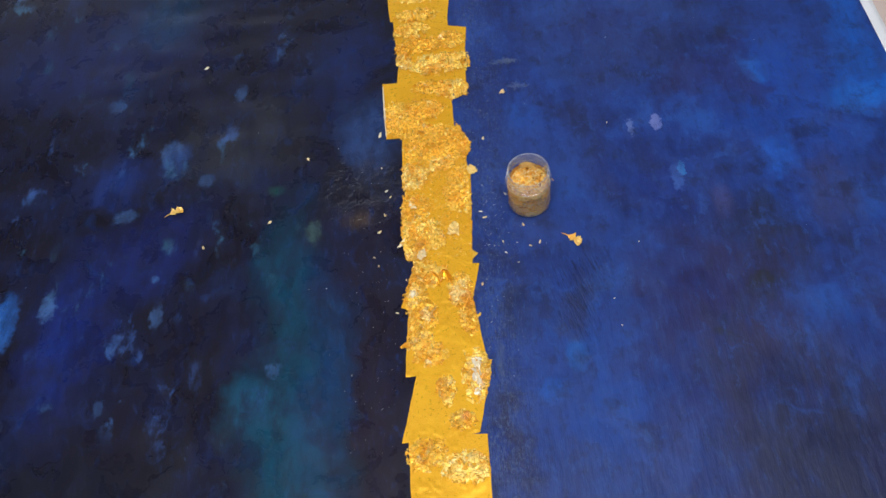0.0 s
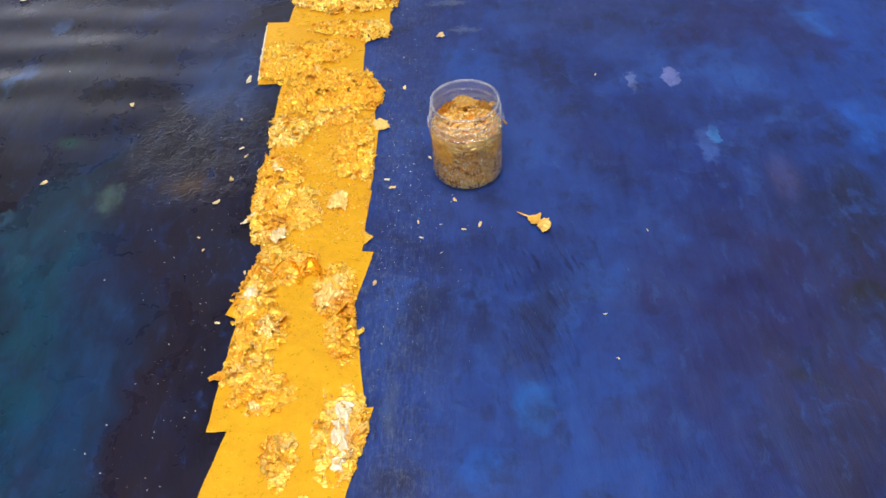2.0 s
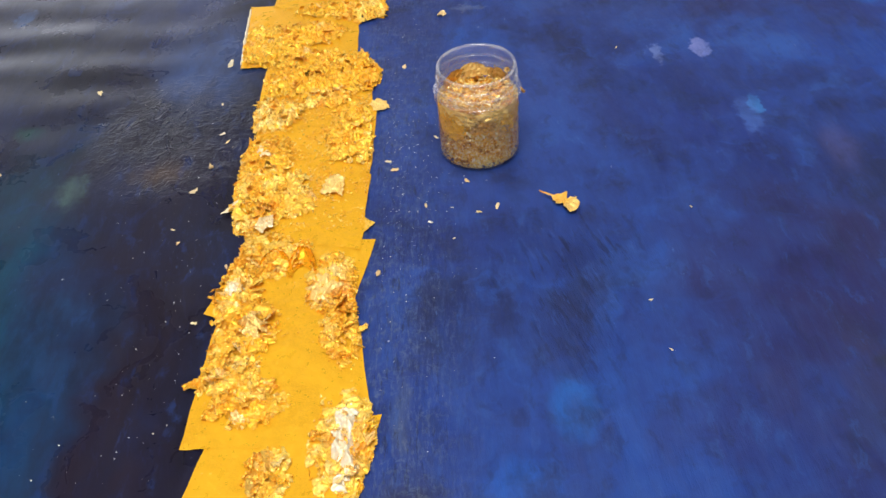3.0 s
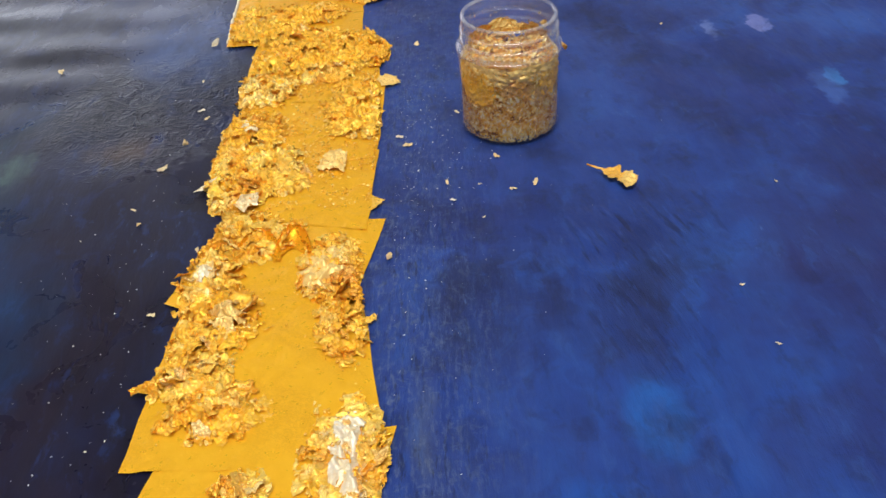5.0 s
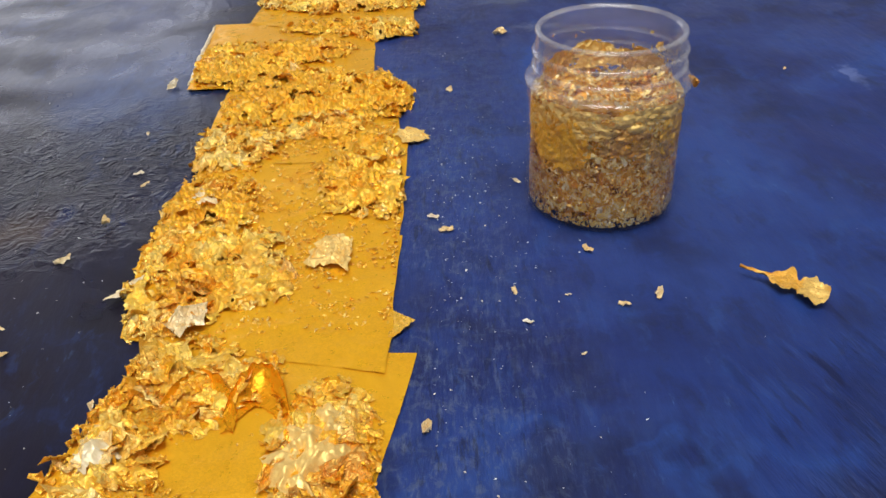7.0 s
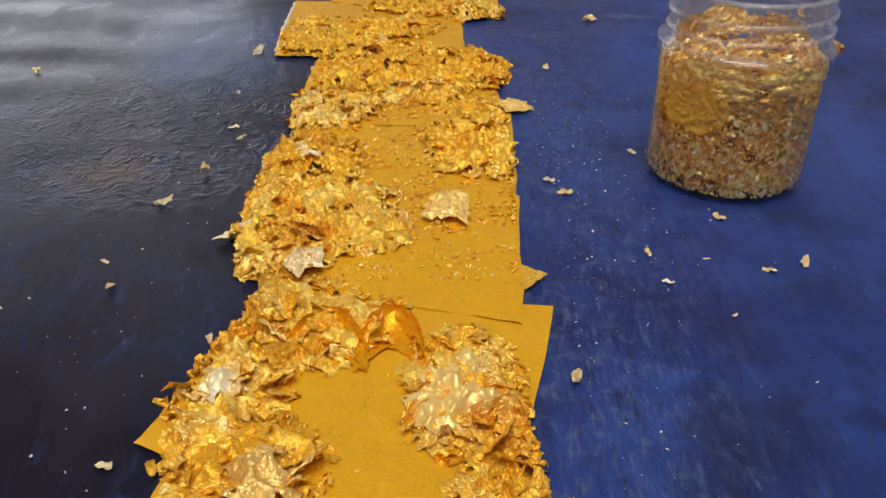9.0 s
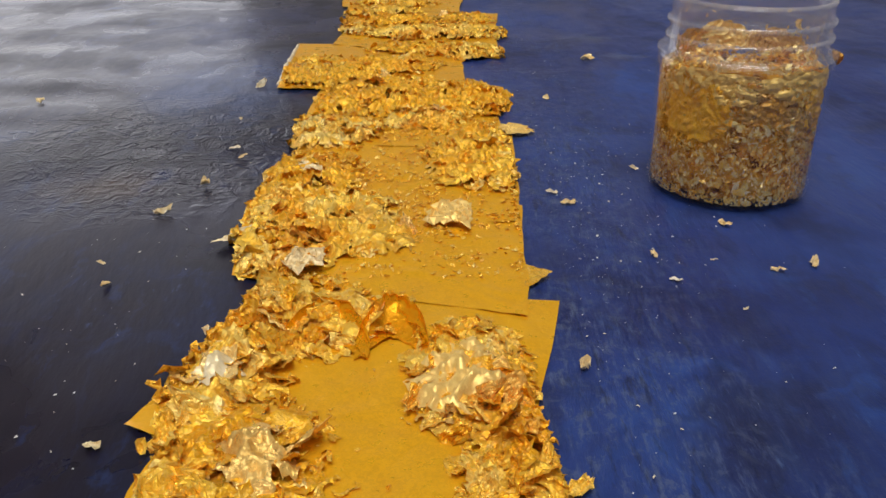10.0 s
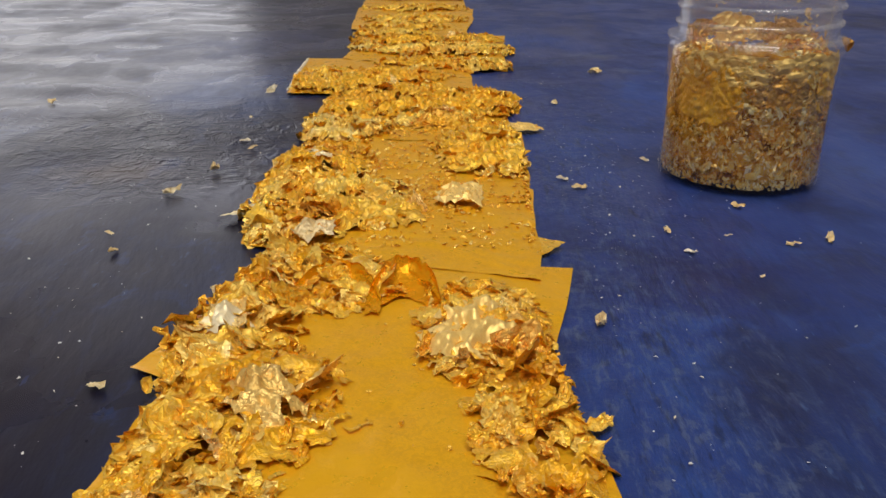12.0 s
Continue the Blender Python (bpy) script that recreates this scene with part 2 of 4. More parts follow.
    col = n.mix(n.maths("MULTIPLY", n.maths("MULTIPLY", smudge, smudge_at), 0.7), col, n.mix(n.span(n.noise(p, 5, 2), 0.4, 0.6), rgb(0.05, 0.11, 0.34), rgb(0.05, 0.14, 0.20)))
    # patchy brushwork a few millimetres across, its relief's light and dark put into the colour
    col = n.mix(n.span(n.noise(n.vector("MULTIPLY", q2, (1, 0.5, 1)).outputs[0], 85, 5, 0.7), 0.52, 0.66, 0.0, 0.38), col, rgb(0.009, 0.013, 0.045))
    col = n.mix(n.maths("MULTIPLY", n.span(n.noise(n.vector("MULTIPLY", q2, (1, 0.4, 1)).outputs[0], 110, 5, 0.7), 0.55, 0.68, 0.0, 0.42), n.span(x, -0.10, 0.04, 0.35, 1.0)), col, rgb(0.028, 0.075, 0.27))
    # fine tonal grain
    col = n.mix(n.maths("MULTIPLY", n.span(n.noise(long, 150, 4, 0.7), 0.42, 0.75, 0.0, 0.2), n.span(x, -0.04, 0.05, 0.1, 1.0)), col, rgb(0.030, 0.072, 0.24))
    # both near corners darkened once more
    col = patch(col, (0.36, -0.22), (0.17, 0.16), (0.010, 0.013, 0.050), 0.9)
    col = patch(col, (-0.40, -0.23), (0.24, 0.15), (0.005, 0.006, 0.014), 0.8)
    h = n.maths("ADD", n.maths("MULTIPLY", n.noise(n.vector("MULTIPLY", p, (1, 0.16, 1)).outputs[0], 170, 5, 0.65), 0.7),
                n.maths("MULTIPLY", n.noise(p, 900, 2, 0.6), 0.07))
    creases = n.maths("ABSOLUTE", n.maths("SUBTRACT", n.noise(n.vector("MULTIPLY", n.vector("ADD", p, fine).outputs[0], (1, 1.5, 1)).outputs[0], 75, 4, 0.7), 0.5))
    creased = n.maths("MULTIPLY", n.span(n.vector("LENGTH", n.vector("DIVIDE", n.vector("SUBTRACT", p, (-0.085, 0.135, 0)).outputs[0], (0.07, 0.08, 1e6)).outputs[0]).outputs["Value"], 1.0, 0.3), creases)
    side = n.span(raw.outputs[0], -0.04, 0.05, 0.22, 1.0)
    h = n.maths("ADD", n.maths("MULTIPLY", h, side), n.maths("MULTIPLY", creased, 3.8))
    h = n.maths("ADD", h, n.maths("MULTIPLY", n.maths("MULTIPLY", n.noise(lean, 210, 4, 0.6), stroked), 1.7))
    h = n.maths("ADD", h, n.maths("MULTIPLY", n.maths("MULTIPLY", n.noise(n.vector("MULTIPLY", p, (1, 0.3, 1)).outputs[0], 420, 4, 0.7), near), 0.8))
    gloss = n.span(raw.outputs[0], -0.03, 0.06, -0.06, 0.03)
    return n.set(Base_Color=col, Roughness=n.maths("ADD", n.span(n.noise(q, 20, 4), 0.3, 0.7, 0.28, 0.46), gloss), Specular_IOR_Level=n.span(raw.outputs[0], -0.05, 0.03, 0.30, 0.42), Normal=n.bump(h, 0.42, 0.0022))


def gold_material(name, stops, per, rough=0.34, crinkle=0.5, scale=420, metal=0.34, grain=0.4, painted_creases=True):
    """Leaf metal: colour varies from piece to piece, fine wrinkles in the foil with their light and shade painted in.
    """
    n = Nodes(name)
    p = n.position()
    r = n.add("ObjectInfo").outputs["Random"] if per == "object" else n.add("NewGeometry").outputs["Random Per Island"]
    v = n.maths("ADD", n.maths("MULTIPLY", r, 0.6), n.span(n.noise(p, 150, 4, 0.7), 0.25, 0.75, 0.0, 0.4))
    col = n.ramp(v, *stops)
    tarnish = n.maths("MULTIPLY", n.span(n.noise(p, 26, 4, 0.6), 0.37, 0.55), n.span(n.noise(p, 1000, 4, 0.75, False, 1.5), 0.42, 0.58))
    col = n.mix(n.maths("MULTIPLY", tarnish, grain), col, rgb(0.56, 0.24, 0.015))
    bend = n.vector("ADD", p, n.vector("MULTIPLY", n.vector("SUBTRACT", n.noise(p, 320, 2, 0.5, True), (0.5, 0.5, 0.5)).outputs[0], (0.003, 0.003, 0.003)).outputs[0]).outputs[0]

    def ridge(size, detail):
        return n.maths("ABSOLUTE", n.maths("SUBTRACT", n.noise(bend, size, detail, 0.6), 0.5))

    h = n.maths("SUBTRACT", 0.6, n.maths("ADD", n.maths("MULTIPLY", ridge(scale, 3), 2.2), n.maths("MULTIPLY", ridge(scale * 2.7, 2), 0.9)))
    if painted_creases:
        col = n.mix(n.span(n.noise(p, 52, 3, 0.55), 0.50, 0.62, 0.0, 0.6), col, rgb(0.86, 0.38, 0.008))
        # ridges paled and creases deepened: glints and bounced shade put into the colour
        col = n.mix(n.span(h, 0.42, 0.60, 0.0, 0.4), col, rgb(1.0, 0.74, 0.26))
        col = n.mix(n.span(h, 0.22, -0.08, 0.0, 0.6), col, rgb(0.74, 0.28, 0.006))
    return n.set(Base_Color=col, Metallic=metal, Specular_IOR_Level=0.2, Roughness=n.span(n.noise(p, 260, 3), 0.3, 0.7, rough - 0.08, rough + 0.1), Normal=n.bump(h, crinkle, 0.0006))


def plain_material(name, lo, hi, scale=3.0, rough=0.8, stretch=(1, 1, 1), bump=0.1):
    n = Nodes(name)
    p = n.vector("MULTIPLY", n.position(), stretch).outputs[0]
    f = n.maths("ADD", n.maths("MULTIPLY", n.noise(p, scale, 5), 0.7), n.maths("MULTIPLY", n.noise(p, scale * 14, 3), 0.3))
    return n.set(Base_Color=n.ramp(f, (0.3, lo), (0.7, hi)), Roughness=rough, Normal=n.bump(f, bump, 0.003))


def clear_material(name, cloud):
    """Clear moulded plastic: see-through, a white share painted in for highlights, with a gloss that grows at the
    edges.
    """
    n = Nodes(name)
    p = n.position()
    bump = n.bump(n.noise(p, 160, 3), 0.12, 0.001)
    gloss = n.add("BsdfGlossy", Color=rgb(1, 1, 1), Roughness=0.10, Normal=bump)
    through_it = n.add("BsdfTransparent", Color=rgb(0.988, 0.992, 0.994))
    edge = n.add("LayerWeight", Blend=0.5, Normal=bump).outputs["Facing"]
    mixed = n.add("MixShader")
    n.put(mixed.inputs[0], n.maths("ADD", n.maths("MULTIPLY", n.maths("POWER", edge, 3.5), 0.4), 0.03))
    highlit = n.add("MixShader")
    n.put(highlit.inputs[0], n.maths("MULTIPLY", n.span(n.noise(p, 90, 4), 0.25, 0.75, 0.4, 1.6), cloud))
    n.put(highlit.inputs[1], through_it.outputs[0])
    n.put(highlit.inputs[2], n.add("BsdfDiffuse", Color=rgb(0.85, 0.85, 0.85)).outputs[0])
    n.put(mixed.inputs[1], highlit.outputs[0])
    n.put(mixed.inputs[2], gloss.outputs[0])
    n.put(n.out.inputs["Surface"], mixed.outputs[0])
    return n.mat


PAINT = paint_material()
SHEET = gold_material("gold leaf sheet", ((0.0, (0.88, 0.44, 0.012)), (1.0, (0.95, 0.52, 0.022))), "object", 0.34, 0.18, 240, 0.30, 0.30, False)
FLAKE_STOPS = ((0.0, (0.84, 0.37, 0.008)), (0.25, (0.94, 0.50, 0.022)), (0.55, (0.98, 0.63, 0.075)), (0.82, (1.0, 0.75, 0.22)), (1.0, (1.0, 0.87, 0.48)))
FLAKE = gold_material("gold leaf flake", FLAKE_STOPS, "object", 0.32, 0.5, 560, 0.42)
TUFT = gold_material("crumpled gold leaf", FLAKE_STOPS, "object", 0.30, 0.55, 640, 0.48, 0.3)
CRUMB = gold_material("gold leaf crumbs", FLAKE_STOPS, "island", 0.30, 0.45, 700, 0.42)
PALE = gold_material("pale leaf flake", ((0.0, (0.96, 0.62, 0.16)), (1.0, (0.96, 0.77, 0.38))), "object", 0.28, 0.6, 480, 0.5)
SCRAP = gold_material("pale leaf scrap", ((0.0, (0.92, 0.70, 0.30)), (0.6, (0.92, 0.80, 0.52)), (1.0, (0.90, 0.88, 0.80))), "object", 0.40, 0.3, 380, 0.3, 0.2, False)
SPECK = gold_material("pale leaf specks", ((0.0, (0.80, 0.70, 0.48)), (0.5, (0.80, 0.82, 0.80)), (1.0, (0.80, 0.84, 0.90))), "island", 0.4, 0.2, 500, 0.3, 0.1, False)
BRONZE = gold_material("bronze leaf flakes", ((0.06, (0.22, 0.08, 0.012)), (0.18, (0.88, 0.42, 0.04)), (0.36, (1.0, 0.62, 0.11)), (0.60, (1.0, 0.80, 0.30)), (0.92, (1.0, 0.94, 0.66))), "island", 0.18, 0.35, 900, 0.45, 0.04, False)
WALLGOLD = gold_material("orange leaf", ((0.0, (0.90, 0.45, 0.02)), (1.0, (0.96, 0.57, 0.06))), "object", 0.34, 0.5, 500, 0.4)
DARKLEAF = gold_material("dark bronze leaf", ((0.0, (0.46, 0.26, 0.07)), (1.0, (0.62, 0.38, 0.12))), "object", 0.34, 0.5, 500, 0.5)
LEAFGOLD = gold_material("torn gold leaf", ((0.0, (0.95, 0.60, 0.13)), (1.0, (0.96, 0.68, 0.22))), "object", 0.36, 0.5, 500)
# orange leaf whose base colour includes the glow bounced between leaves
ORANGE_GLOW = gold_material("deep orange leaf with painted glow", ((0.0, (0.88, 0.36, 0.006)), (1.0, (0.93, 0.44, 0.012))), "object", 0.28, 0.3, 380, 0.5, 0.04, False)
TAN = gold_material("tan gold leaf", ((0.0, (0.92, 0.62, 0.17)), (1.0, (0.96, 0.72, 0.28))), "object", 0.38, 0.22, 300, 0.35, 0.2, False)
CLEAR = clear_material("clear plastic", 0.006)
# rim, threads and neck: diffuse white stands in for their bright reflections
RIM = clear_material("plastic rim with painted highlights", 0.17)
THREAD = clear_material("clear plastic thread", 0.12)
HIGHLIT_CLEAR = clear_material("clear plastic with painted highlights", 0.045)
PRIMED = plain_material("white primed canvas", (0.72, 0.71, 0.70), (0.80, 0.79, 0.78), 30, 0.8)
FLOOR = plain_material("pinkish beige floor", (0.52, 0.40, 0.34), (0.62, 0.50, 0.43), 5, 0.5, (1, 0.2, 1))
WALL = plain_material("grey wall plaster", (0.30, 0.30, 0.31), (0.35, 0.35, 0.36), 2, 0.9)
# far wall kept paler and bluer to brighten the paint's grazing reflections
FARWALL = plain_material("far wall plaster", (0.50, 0.52, 0.60), (0.57, 0.59, 0.67), 2, 0.9)
CEILING = plain_material("white ceiling paint", (0.78, 0.77, 0.75), (0.82, 0.81, 0.79), 2, 0.9)


# ---- builders ----
def mesh_of(name, bm, material, smooth=False):
    me = bpy.data.meshes.new(name)
    bm.normal_update()
    bm.to_mesh(me)
    bm.free()
    me.materials.append(material)
    if smooth:
        me.polygons.foreach_set("use_smooth", [True] * len(me.polygons))
    return me


def mesh_from(name, verts, faces, material, smooth=False):
    me = bpy.data.meshes.new(name)
    me.from_pydata(verts, [], faces)
    me.materials.append(material)
    if smooth:
        me.polygons.foreach_set("use_smooth", [True] * len(me.polygons))
    me.update()
    return me


def part(name, bm, material, parent, label="", smooth=False):
    ob = new(name, mesh_of(name, bm, material, smooth))
    ob.parent = parent
    return tagged(ob, label)


def box(bm, x0, x1, y0, y1, z0, z1):
    bmesh.ops.create_cube(bm, size=1, matrix=Matrix.Translation(((x0 + x1) / 2, (y0 + y1) / 2, (z0 + z1) / 2)) @ Matrix.Diagonal((x1 - x0, y1 - y0, z1 - z0, 1)))


def fade(a, b, v):
    s = min(1.0, max(0.0, (v - a) / (b - a)))
    return s * s * (3 - 2 * s)


def surface(x, y):
    """Height of the canvas: slack ripples on the far dark side, almost flat on the blue side."""
    slack = fade(-0.05, -0.16, x) * fade(0.06, 0.2, y)
    bend = 0.05 * noise.noise(Vector((x * 5, y * 4, 1.7)))
    ripple = math.sin((y + bend + 0.10 * x) * 2 * math.pi / 0.058) + 0.5 * math.sin((y - bend * 1.5 - 0.05 * x) * 2 * math.pi / 0.034)
    z = slack * 0.00075 * ripple * (0.25 + 1.3 * abs(noise.noise(Vector((x * 7, y * 7, 4))))) * fade(-0.52, -0.26, x)
    z += 0.0008 * noise.noise(Vector((x * 9, y * 9, 0))) * (0.25 + 0.75 * fade(-0.02, -0.12, x))
    z += 0.00025 * noise.noise(Vector((x * 40, y * 22, 3)))
    return z


# ---- the room, added unseen but for its floor ----
def room():
    # walls and ceiling are unseen, added to enclose the canvas and shape its light
    for name, mat, boxes in (
        ("floor", FLOOR, [(ROOM_X0, ROOM_X1, ROOM_Y0, ROOM_Y1, FLOOR_Z - 0.1, FLOOR_Z)]),
        ("wall_south", WALL, [(ROOM_X0, ROOM_X1, ROOM_Y0 - 0.12, ROOM_Y0, FLOOR_Z, ROOM_H)]),
        ("wall_west", WALL, [(ROOM_X0 - 0.12, ROOM_X0, ROOM_Y0, ROOM_Y1, FLOOR_Z, ROOM_H)]),
        ("wall_east", WALL, [(ROOM_X1, ROOM_X1 + 0.12, ROOM_Y0, ROOM_Y1, FLOOR_Z, ROOM_H)]),
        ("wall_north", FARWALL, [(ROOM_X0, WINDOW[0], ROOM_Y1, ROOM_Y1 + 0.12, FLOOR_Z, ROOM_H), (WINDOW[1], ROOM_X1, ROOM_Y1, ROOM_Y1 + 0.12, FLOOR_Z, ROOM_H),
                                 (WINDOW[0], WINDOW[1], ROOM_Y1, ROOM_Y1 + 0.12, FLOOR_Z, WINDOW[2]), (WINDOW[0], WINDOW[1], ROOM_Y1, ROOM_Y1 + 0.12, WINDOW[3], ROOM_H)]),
        ("ceiling", CEILING, [(ROOM_X0, ADDED_SKYLIGHT[0], ROOM_Y0, ROOM_Y1, ROOM_H, ROOM_H + 0.12), (ADDED_SKYLIGHT[1], ROOM_X1, ROOM_Y0, ROOM_Y1, ROOM_H, ROOM_H + 0.12),
                              (ADDED_SKYLIGHT[0], ADDED_SKYLIGHT[1], ROOM_Y0, ADDED_SKYLIGHT[2], ROOM_H, ROOM_H + 0.12), (ADDED_SKYLIGHT[0], ADDED_SKYLIGHT[1], ADDED_SKYLIGHT[3], ROOM_Y1, ROOM_H, ROOM_H + 0.12)]),
    ):
        bm = bmesh.new()
        for b in boxes:
            box(bm, *b)
        tagged(new(name, mesh_of(name, bm, mat)), "plain " + name.split("_")[0] + " that closes the added room", name.split("_")[0], kind="structure")


room()

# ---- the painted canvas ----
CANVAS = (-0.95, 0.511, -0.62, 1.05)
EDGE = 0.014


def canvas():
    x0, x1, y0, y1 = CANVAS
    fine_x = np.concatenate([np.arange(x0, -0.5, 0.012), np.arange(-0.5, x1, 0.004), [x1]])
    fine_y = np.concatenate([np.arange(y0, -0.25, 0.012), np.arange(-0.25, 0.62, 0.004), np.arange(0.62, y1 + 0.001, 0.012)])
    verts, faces = [], []
    for y in fine_y:
        bow = 0.006 * math.sin(y * 9) if y > 0 else 0
        for x in fine_x:
            verts.append((float(x) + (bow if x == x1 else 0), float(y), surface(float(x), float(y))))
    w = len(fine_x)
    for j in range(len(fine_y) - 1):
        for i in range(w - 1):
            a = j * w + i
            faces.append((a, a + 1, a + w + 1, a + w))
    root = tagged(new("painted_canvas"), "large unframed canvas painted in deep blue, teal and black", "painting")
    field = new("painted_face", mesh_from("painted_face", verts, faces, PAINT, True))
    field.parent = root
    bm = bmesh.new()
    prev = None
    for y in np.linspace(y0, y1, 90):
        bow = 0.006 * math.sin(y * 9) if y > 0 else 0
        s = surface(x1, float(y))
        row = [bm.verts.new((x1 + bow + dx, y, s + dz)) for dx, dz in ((0.0003, -0.0002), (EDGE * 0.5, 0.0004), (EDGE, -0.0006), (EDGE + 0.001, -0.0052))]
        if prev:
            for a in range(3):
                bm.faces.new((prev[a], prev[a + 1], row[a + 1], row[a]))
        prev = row
    part("bare_edge", bm, PRIMED, root, "white unpainted canvas edge", True)


canvas()


# ---- gold leaf ----
def foil(u, v, seed):
    """Crumpled foil: creases at three sizes, 0 to about 1."""
    w = Vector((u + 0.5 * noise.noise(Vector((u * 0.6, v * 0.6, seed))), v + 0.5 * noise.noise(Vector((u * 0.6, v * 0.6, seed + 7))), seed))
    return 0.55 * (1 - abs(noise.noise(w)) * 2.2) + 0.30 * (1 - abs(noise.noise(w * 2.1)) * 2.0) + 0.22 * (1 - abs(noise.noise(w * 4.7)) * 2.0) + 0.08 * noise.noise(w * 9.0)


def sheet(corners, lift, seed, stretch=1.0):
    """One square of leaf: thin, slightly torn at the edge, lying over its neighbours."""
    n = 52
    a, b, c, d = [Vector((*p, 0)) for p in corners]
    verts, faces = [], []
    for j in range(n + 1):
        for i in range(n + 1):
            u, v = i / n, j / n
            p = (a * (1 - u) + b * u) * (1 - v) + (d * (1 - u) + c * u) * v
            rim = min(u, v, 1 - u, 1 - v)
            wob = 0.0009 if rim == 0 else 0.0
            p = p + Vector((noise.noise(Vector((p.x * 60, p.y * 60, seed))), noise.noise(Vector((p.x * 60, p.y * 60, seed + 9))), 0)) * wob
            wave = noise.noise(Vector((p.x * 45, p.y * 45, seed * 3.1)))
            fold = max(0, foil(p.x * 130, p.y * 130, seed * 1.7)) * fade(-0.12, 0.25, noise.noise(Vector((p.x * 34, p.y * 34, seed + 2))))
            z = surface(p.x, p.y) + lift + 0.00012 * wave + 0.00075 * fold + 0.00025
            verts.append((p.x, p.y, z))
    w = n + 1
    for j in range(n):
        for i in range(n):
            k = j * w + i
            faces.append((k, k + w, k + w + 1, k + 1))
    ob = new("gold_leaf_sheet", mesh_from("gold_leaf_sheet", verts, faces, SHEET, True))
    return tagged(ob, "square of bright gold leaf laid flat, overlapping its neighbours", "gold leaf", "gold leaf strip")


SHEETS = [
    ((-0.066, 0.80), (0.018, 0.80), (0.019, 0.715), (-0.064, 0.72)),
    ((-0.070, 0.725), (0.012, 0.73), (0.016, 0.645), (-0.066, 0.64)),
    ((-0.064, 0.65), (0.019, 0.655), (0.020, 0.565), (-0.062, 0.57)),
    ((-0.061, 0.58), (0.020, 0.585), (0.022, 0.50), (-0.059, 0.50)),
    ((-0.060, 0.51), (0.027, 0.505), (0.025, 0.425), (-0.056, 0.43)),
    ((-0.056, 0.436), (0.024, 0.436), (0.020, 0.372), (-0.053, 0.394)),
    ((-0.050, 0.400), (0.043, 0.369), (0.039, 0.315), (-0.044, 0.318)),
    ((-0.042, 0.330), (0.040, 0.335), (0.038, 0.256), (-0.045, 0.285)),
    ((-0.063, 0.289), (0.019, 0.280), (0.021, 0.198), (-0.058, 0.202)),
    ((-0.040, 0.210), (0.028, 0.212), (0.035, 0.128), (-0.041, 0.132)),
    ((-0.038, 0.140), (0.036, 0.142), (0.033, 0.068), (-0.036, 0.066)),
    ((-0.043, 0.076), (0.034, 0.080), (0.031, 0.018), (-0.038, 0.037)),
    ((-0.028, 0.034), (0.038, 0.025), (0.022, -0.050), (-0.044, -0.019)),
    ((-0.036, -0.012), (0.030, -0.018), (0.042, -0.098), (-0.041, -0.094)),
    ((-0.029, -0.088), (0.044, -0.083), (0.028, -0.155), (-0.045, -0.160)),
    ((-0.039, -0.154), (0.035, -0.156), (0.034, -0.236), (-0.037, -0.236)),
    ((-0.042, -0.226), (0.032, -0.230), (0.030, -0.310), (-0.041, -0.312)),
]
for i, corners in enumerate(SHEETS):
    sheet(corners, 0.00016 * (i % 3) + 0.0001, i * 2.3)


def torn_outline(rng):
    """A random torn polygon about the origin: its radius in any direction."""
    n = rng.randint(5, 8)
    at = [2 * math.pi * (k + rng.uniform(-0.32, 0.32)) / n for k in range(n)]
    pts = [(math.cos(a) * r, math.sin(a) * r) for a, r in ((a, rng.uniform(0.55, 1.15)) for a in at)]

    def radius(a):
        dx, dy = math.cos(a), math.sin(a)
        for (x1, y1), (x2, y2) in zip(pts, pts[1:] + pts[:1]):
            ex, ey = x2 - x1, y2 - y1
            den = dx * ey - dy * ex
            if abs(den) > 1e-9:
                t = (x1 * ey - y1 * ex) / den
                u = (x1 * dy - y1 * dx) / den
                if t > 0 and 0 <= u <= 1:
                    return t
        return 0.6

    return radius


def leaf_points(rng, size, aspect, crumple, rings=4, segs=13):
    """A torn, crumpled scrap of foil about its own origin: verts and faces."""
    s = rng.random() * 100
    verts = [(0, 0, crumple * size * 0.3 * rng.random())]
    outline = torn_outline(rng)
    curl = rng.uniform(-0.5, 1.0) * crumple
    dx, dy = math.cos(s), math.sin(s)
    for r in range(1, rings + 1):
        f = r / rings
        for k in range(segs):
            a = 2 * math.pi * (k + 0.5 * (r % 2)) / segs
            rad = size * 0.55 * f * (outline(a) + (rng.uniform(-0.26, 0.16) if r == rings else rng.uniform(-0.05, 0.05)))
            x, y = rad * math.cos(a), rad * math.sin(a) * aspect
            q = Vector((x / size * 3.4, y / size * 3.4, s))
            z = size * crumple * (0.48 * abs(noise.noise(q)) + 0.30 * abs(noise.noise(q * 2.3)) + 0.20 * abs(noise.noise(q * 5)))
            z += curl * size * 0.22 * ((x * dx + y * dy) / size * 2) ** 2
            verts.append((x, y, z))
    faces = [(0, 1 + k, 1 + (k + 1) % segs) for k in range(segs)]
    for r in range(1, rings):
        o, p = 1 + (r - 1) * segs, 1 + r * segs
        for k in range(segs):
            k2 = (k + 1) % segs
            if r % 2:
                faces += [(o + k, p + k, o + k2), (o + k2, p + k, p + k2)]
            else:
                faces += [(o + k, p + k, p + k2), (o + k, p + k2, o + k2)]
    return verts, faces


rng = random.Random(11)


def flake_mesh(size, aspect, crumple, material, rings=5, segs=16):
    v, f = leaf_points(rng, size, aspect, crumple, rings, segs)
    low = min(p[2] for p in v)
    return mesh_from("gold_flake", [(x, y, z - low) for x, y, z in v], f, material)


